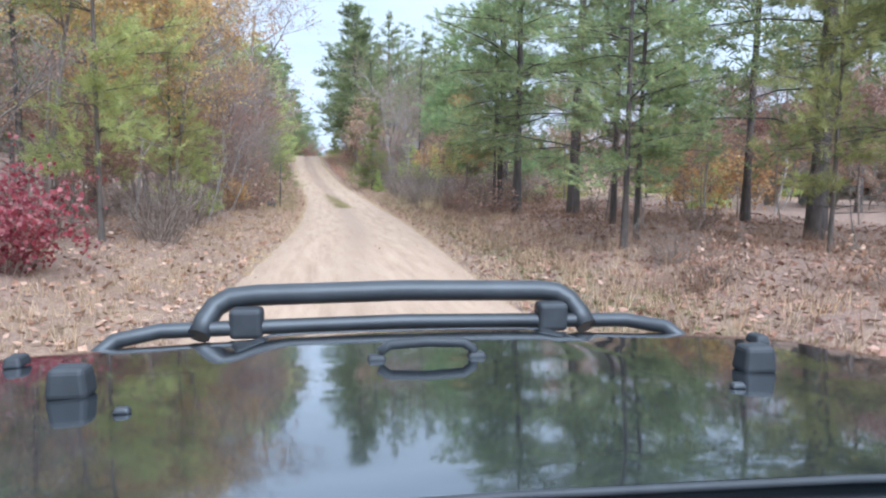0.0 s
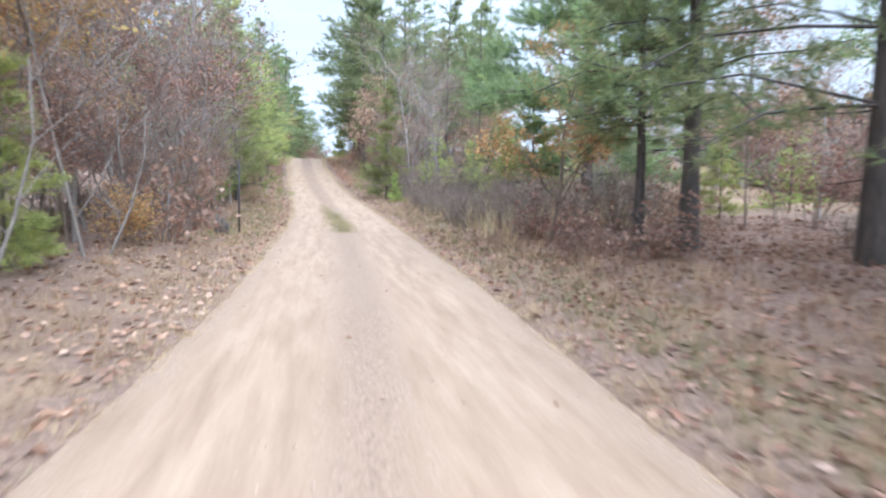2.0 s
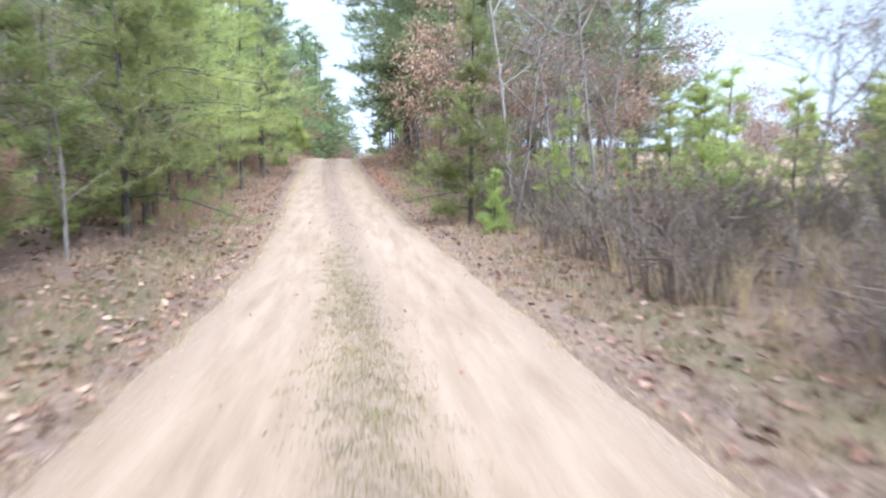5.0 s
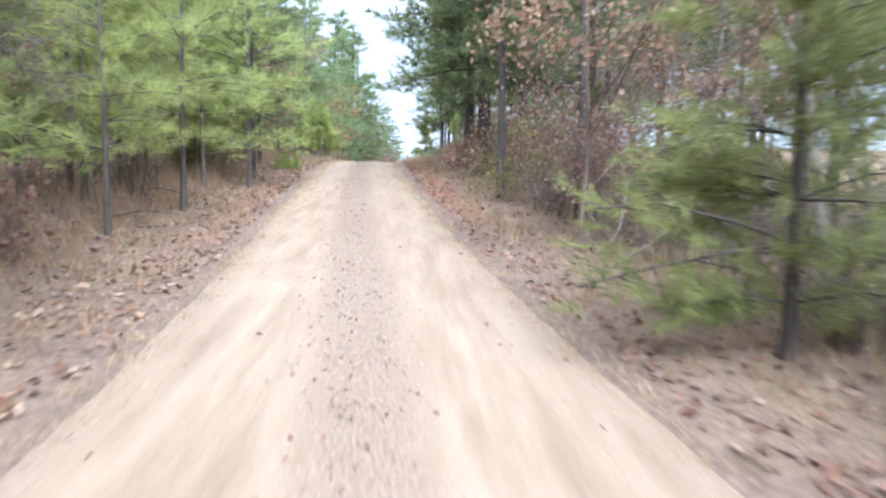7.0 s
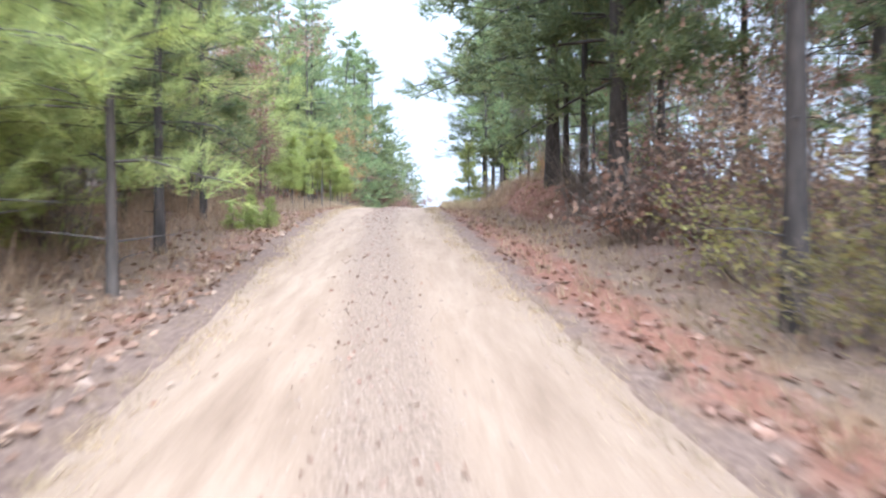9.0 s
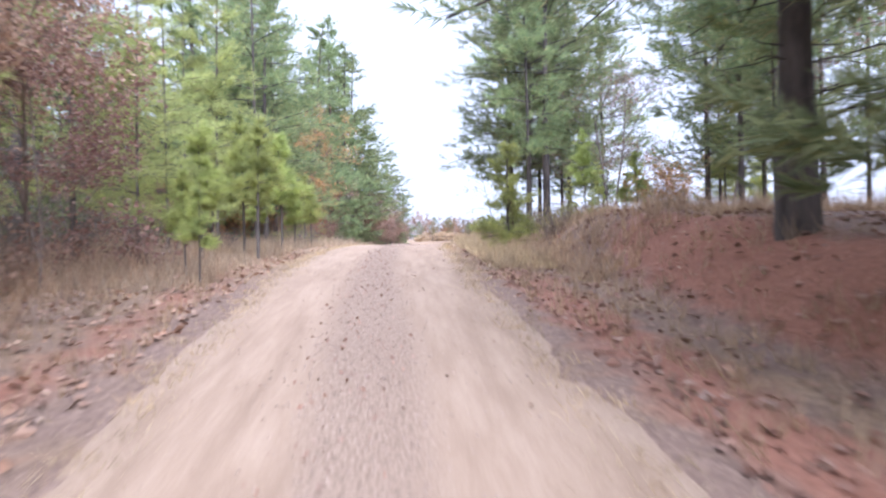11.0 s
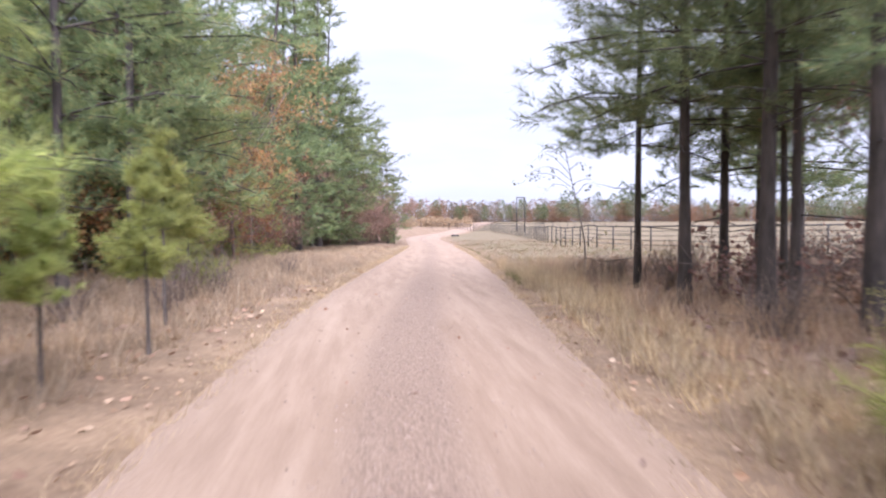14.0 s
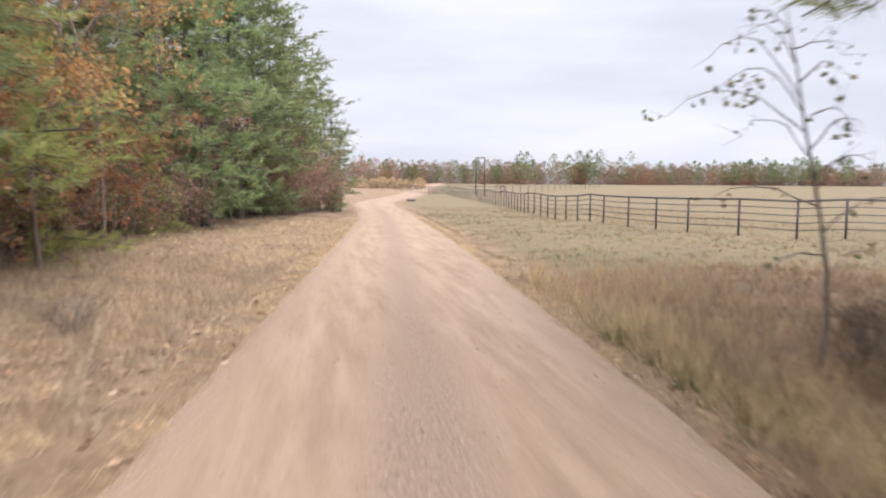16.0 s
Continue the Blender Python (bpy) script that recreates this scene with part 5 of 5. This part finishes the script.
car = tagged(new("off_road_vehicle"), "open dark off-road vehicle with steel front bar on the road", "car")
car.matrix_basis = Matrix.Translation((0, 0, 1.6)) @ Matrix.Rotation(radians(-3.3), 4, "Z") @ Matrix.Rotation(radians(-0.4), 4, "X") @ Matrix.Rotation(radians(-0.2), 4, "Y") @ Matrix.Translation((0, 0, -1.6))
MID = 0.125


def hood_z(d, side):
    return 1.6 - (np.interp(d, [0.40, 0.52, 0.86, 1.06, 1.33, 1.44, 1.50], [0.245, 0.250, 0.277, 0.295, 0.322, 0.340, 0.375]) + 0.022 * (abs(side) / 0.77) ** 2 + 0.10 * max(0, abs(side) - 0.93) / 0.06)


def hood():
    bm = bmesh.new()
    ds, ss = np.linspace(0.488, 1.50, 27), np.concatenate([[-0.99, -0.965], np.linspace(-0.93, 0.93, 37), [0.965, 0.99]])
    grid = [[bm.verts.new((MID + s * (1 - 0.06 * (d - 0.5)), d, hood_z(d, s) + 0.012 * float(ease(0.36 - abs(s), 0, 0.05)) * float(ease(d, 1.0, 1.3)))) for s in ss] for d in ds]
    for i in range(len(ds) - 1):
        for j in range(len(ss) - 1):
            bm.faces.new((grid[i][j], grid[i][j + 1], grid[i + 1][j + 1], grid[i + 1][j])).smooth = True
    front = [bm.verts.new((v.co.x, v.co.y + 0.02, v.co.z - 0.10)) for v in grid[-1]]
    for j in range(len(ss) - 1):
        bm.faces.new((grid[-1][j], grid[-1][j + 1], front[j + 1], front[j])).smooth = True
    return part("hood", bm, M_PAINT, car, "glossy dark hood mirroring sky and trees")


bonnet = hood()
# rubber stops, washer jets, side latches and the grab handle stand on the hood
for s in (-1, 1):
    bm = bmesh.new()
    add_box(bm, (MID + s * 0.505, 0.92, hood_z(0.92, 0.505) + 0.020), (0.057, 0.046, 0.044), 0.009, 0.84)
    part("rubber_stop", bm, M_RUBBER, bonnet, "black rubber windscreen stop")
    bm = bmesh.new()
    add_box(bm, (MID + s * 0.40, 0.80, hood_z(0.80, 0.40) + 0.004), (0.022, 0.015, 0.008), 0.003, 0.7)
    part("washer_jet", bm, M_BAR, bonnet, "small worn washer jet")
    bm = bmesh.new()
    add_box(bm, (MID + s * 0.722, 1.23, hood_z(1.23, 0.712) + 0.009), (0.034, 0.050, 0.020), 0.006, 0.75)
    part("latch", bm, M_RUBBER, bonnet, "black hood latch")
    bm = bmesh.new()
    add_box(bm, (MID + s * 0.085, 1.06, hood_z(1.06, 0.085) + 0.004), (0.034, 0.026, 0.012), 0.005, 0.75)
    part("handle_foot", bm, M_RUBBER, bonnet)
bm = bmesh.new()
hz = hood_z(1.06, 0.08)
add_tube(bm, [(MID - 0.080, 1.06, hz), (MID - 0.078, 1.06, hz + 0.016), (MID - 0.062, 1.06, hz + 0.026), (MID, 1.06, hz + 0.029), (MID + 0.062, 1.06, hz + 0.026), (MID + 0.078, 1.06, hz + 0.016), (MID + 0.080, 1.06, hz)], 0.0085, 10)
part("grab_handle", bm, M_RUBBER, bonnet, "black grab handle bridging the hood centre")

# front bar: low cross tube, raised hoop, rubber clamps
def bar_point(s, d, drop):
    return (MID + s, d, 1.6 - drop)


bar = tube_part("front_bar", [bar_point(-0.70, 1.40, 0.404), bar_point(-0.64, 1.47, 0.349), bar_point(-0.56, 1.53, 0.342), bar_point(0, 1.56, 0.339), bar_point(0.56, 1.53, 0.342), bar_point(0.64, 1.47, 0.349), bar_point(0.70, 1.40, 0.404)], 0.018, M_BAR, car, 14, "worn black steel front bar with rust at the joints")
tube_part("hoop", [bar_point(-0.475, 1.52, 0.354), bar_point(-0.465, 1.55, 0.324), bar_point(-0.445, 1.57, 0.295), bar_point(-0.412, 1.58, 0.277), bar_point(-0.35, 1.585, 0.272), bar_point(0.0, 1.59, 0.267), bar_point(0.35, 1.585, 0.272), bar_point(0.395, 1.58, 0.277), bar_point(0.425, 1.57, 0.295), bar_point(0.445, 1.55, 0.324), bar_point(0.455, 1.52, 0.354)], 0.026, M_BAR, bar, 14)
for s in (-1, 1):
    bm = bmesh.new()
    add_box(bm, (MID + s * 0.37, 1.545, 1.6 - 0.330), (0.076, 0.055, 0.072), 0.012)
    part("clamp", bm, M_RUBBER, bar)

bm = bmesh.new()
rows = [[bm.verts.new((MID + q, d, hood_z(0.488, q) - drop)) for q in np.linspace(-0.96, 0.96, 25)] for d, drop in ((0.487, 0.05), (0.484, 0.008), (0.478, 0.003), (0.42, 0.0), (0.30, -0.004), (0.285, 0.02), (0.285, 0.08))]
for lo, hi in zip(rows, rows[1:]):
    for j in range(24):
        bm.faces.new((lo[j], hi[j], hi[j + 1], lo[j + 1])).smooth = True
part("cowl", bm, M_PAINT, car)
tube_part("hood_seal", [(MID + q, 0.479 - 0.006 * abs(q), hood_z(0.488, q) + 0.001) for q in (-0.9, -0.6, -0.3, 0.0, 0.3, 0.6, 0.9)], 0.004, M_RUBBER, car, 8)
bm = bmesh.new()
add_box(bm, (MID, 1.0, 0.95), (1.46, 1.00, 0.52), 0.05)
part("engine_bay", bm, M_PAINT, car)
bm = bmesh.new()
add_box(bm, (MID, 1.50, 0.93), (1.40, 0.05, 0.52), 0.02)
for k in range(7):
    add_box(bm, (MID - 0.27 + 0.09 * k, 1.53, 0.95), (0.04, 0.03, 0.32), 0.01)
part("grille", bm, M_BAR, car)
for s in (-1, 1):
    bm = bmesh.new()
    bmesh.ops.create_cone(bm, cap_ends=True, segments=24, radius1=0.10, radius2=0.10, depth=0.05, matrix=Matrix.Translation((MID + s * 0.50, 1.54, 1.0)) @ Matrix.Rotation(radians(90), 4, "X"))
    part("headlight", bm, M_GLASS, car)
    bm = bmesh.new()
    add_box(bm, (MID + s * 0.86, 1.06, 0.98), (0.24, 1.05, 0.07), 0.03)
    part("fender", bm, M_RUBBER, car)
    bm = bmesh.new()
    add_box(bm, (MID + s * 0.76, -0.95, 0.80), (0.06, 2.80, 0.58), 0.02)
    part("side_panel", bm, M_PAINT, car)
    for d in (1.05, -1.40):
        bm = bmesh.new()
        bmesh.ops.create_cone(bm, cap_ends=True, segments=32, radius1=0.40, radius2=0.40, depth=0.26, matrix=Matrix.Translation((MID + s * 0.80, d, 0.40)) @ Matrix.Rotation(radians(90), 4, "Y"))
        bmesh.ops.bevel(bm, geom=[e for e in bm.edges if e.calc_face_angle(0) > 1], offset=0.05, segments=3, affect="EDGES")
        tyre = part("wheel", bm, M_RUBBER, car)
        bm = bmesh.new()
        bmesh.ops.create_cone(bm, cap_ends=True, segments=24, radius1=0.21, radius2=0.18, depth=0.05, matrix=Matrix.Translation((MID + s * 0.93, d, 0.40)) @ Matrix.Rotation(radians(90), 4, "Y"))
        part("rim", bm, M_RIM, tyre)
bm = bmesh.new()
add_box(bm, (MID, -0.95, 0.55), (1.50, 2.80, 0.08), 0.02)
part("floor_pan", bm, M_RUBBER, car)
bm = bmesh.new()
add_box(bm, (MID, -2.34, 0.80), (1.56, 0.06, 0.58), 0.02)
part("tailgate", bm, M_PAINT, car)
bm = bmesh.new()
add_box(bm, (MID, 0.28, 1.12), (1.48, 0.22, 0.30), 0.05)
part("dashboard", bm, M_RUBBER, car)
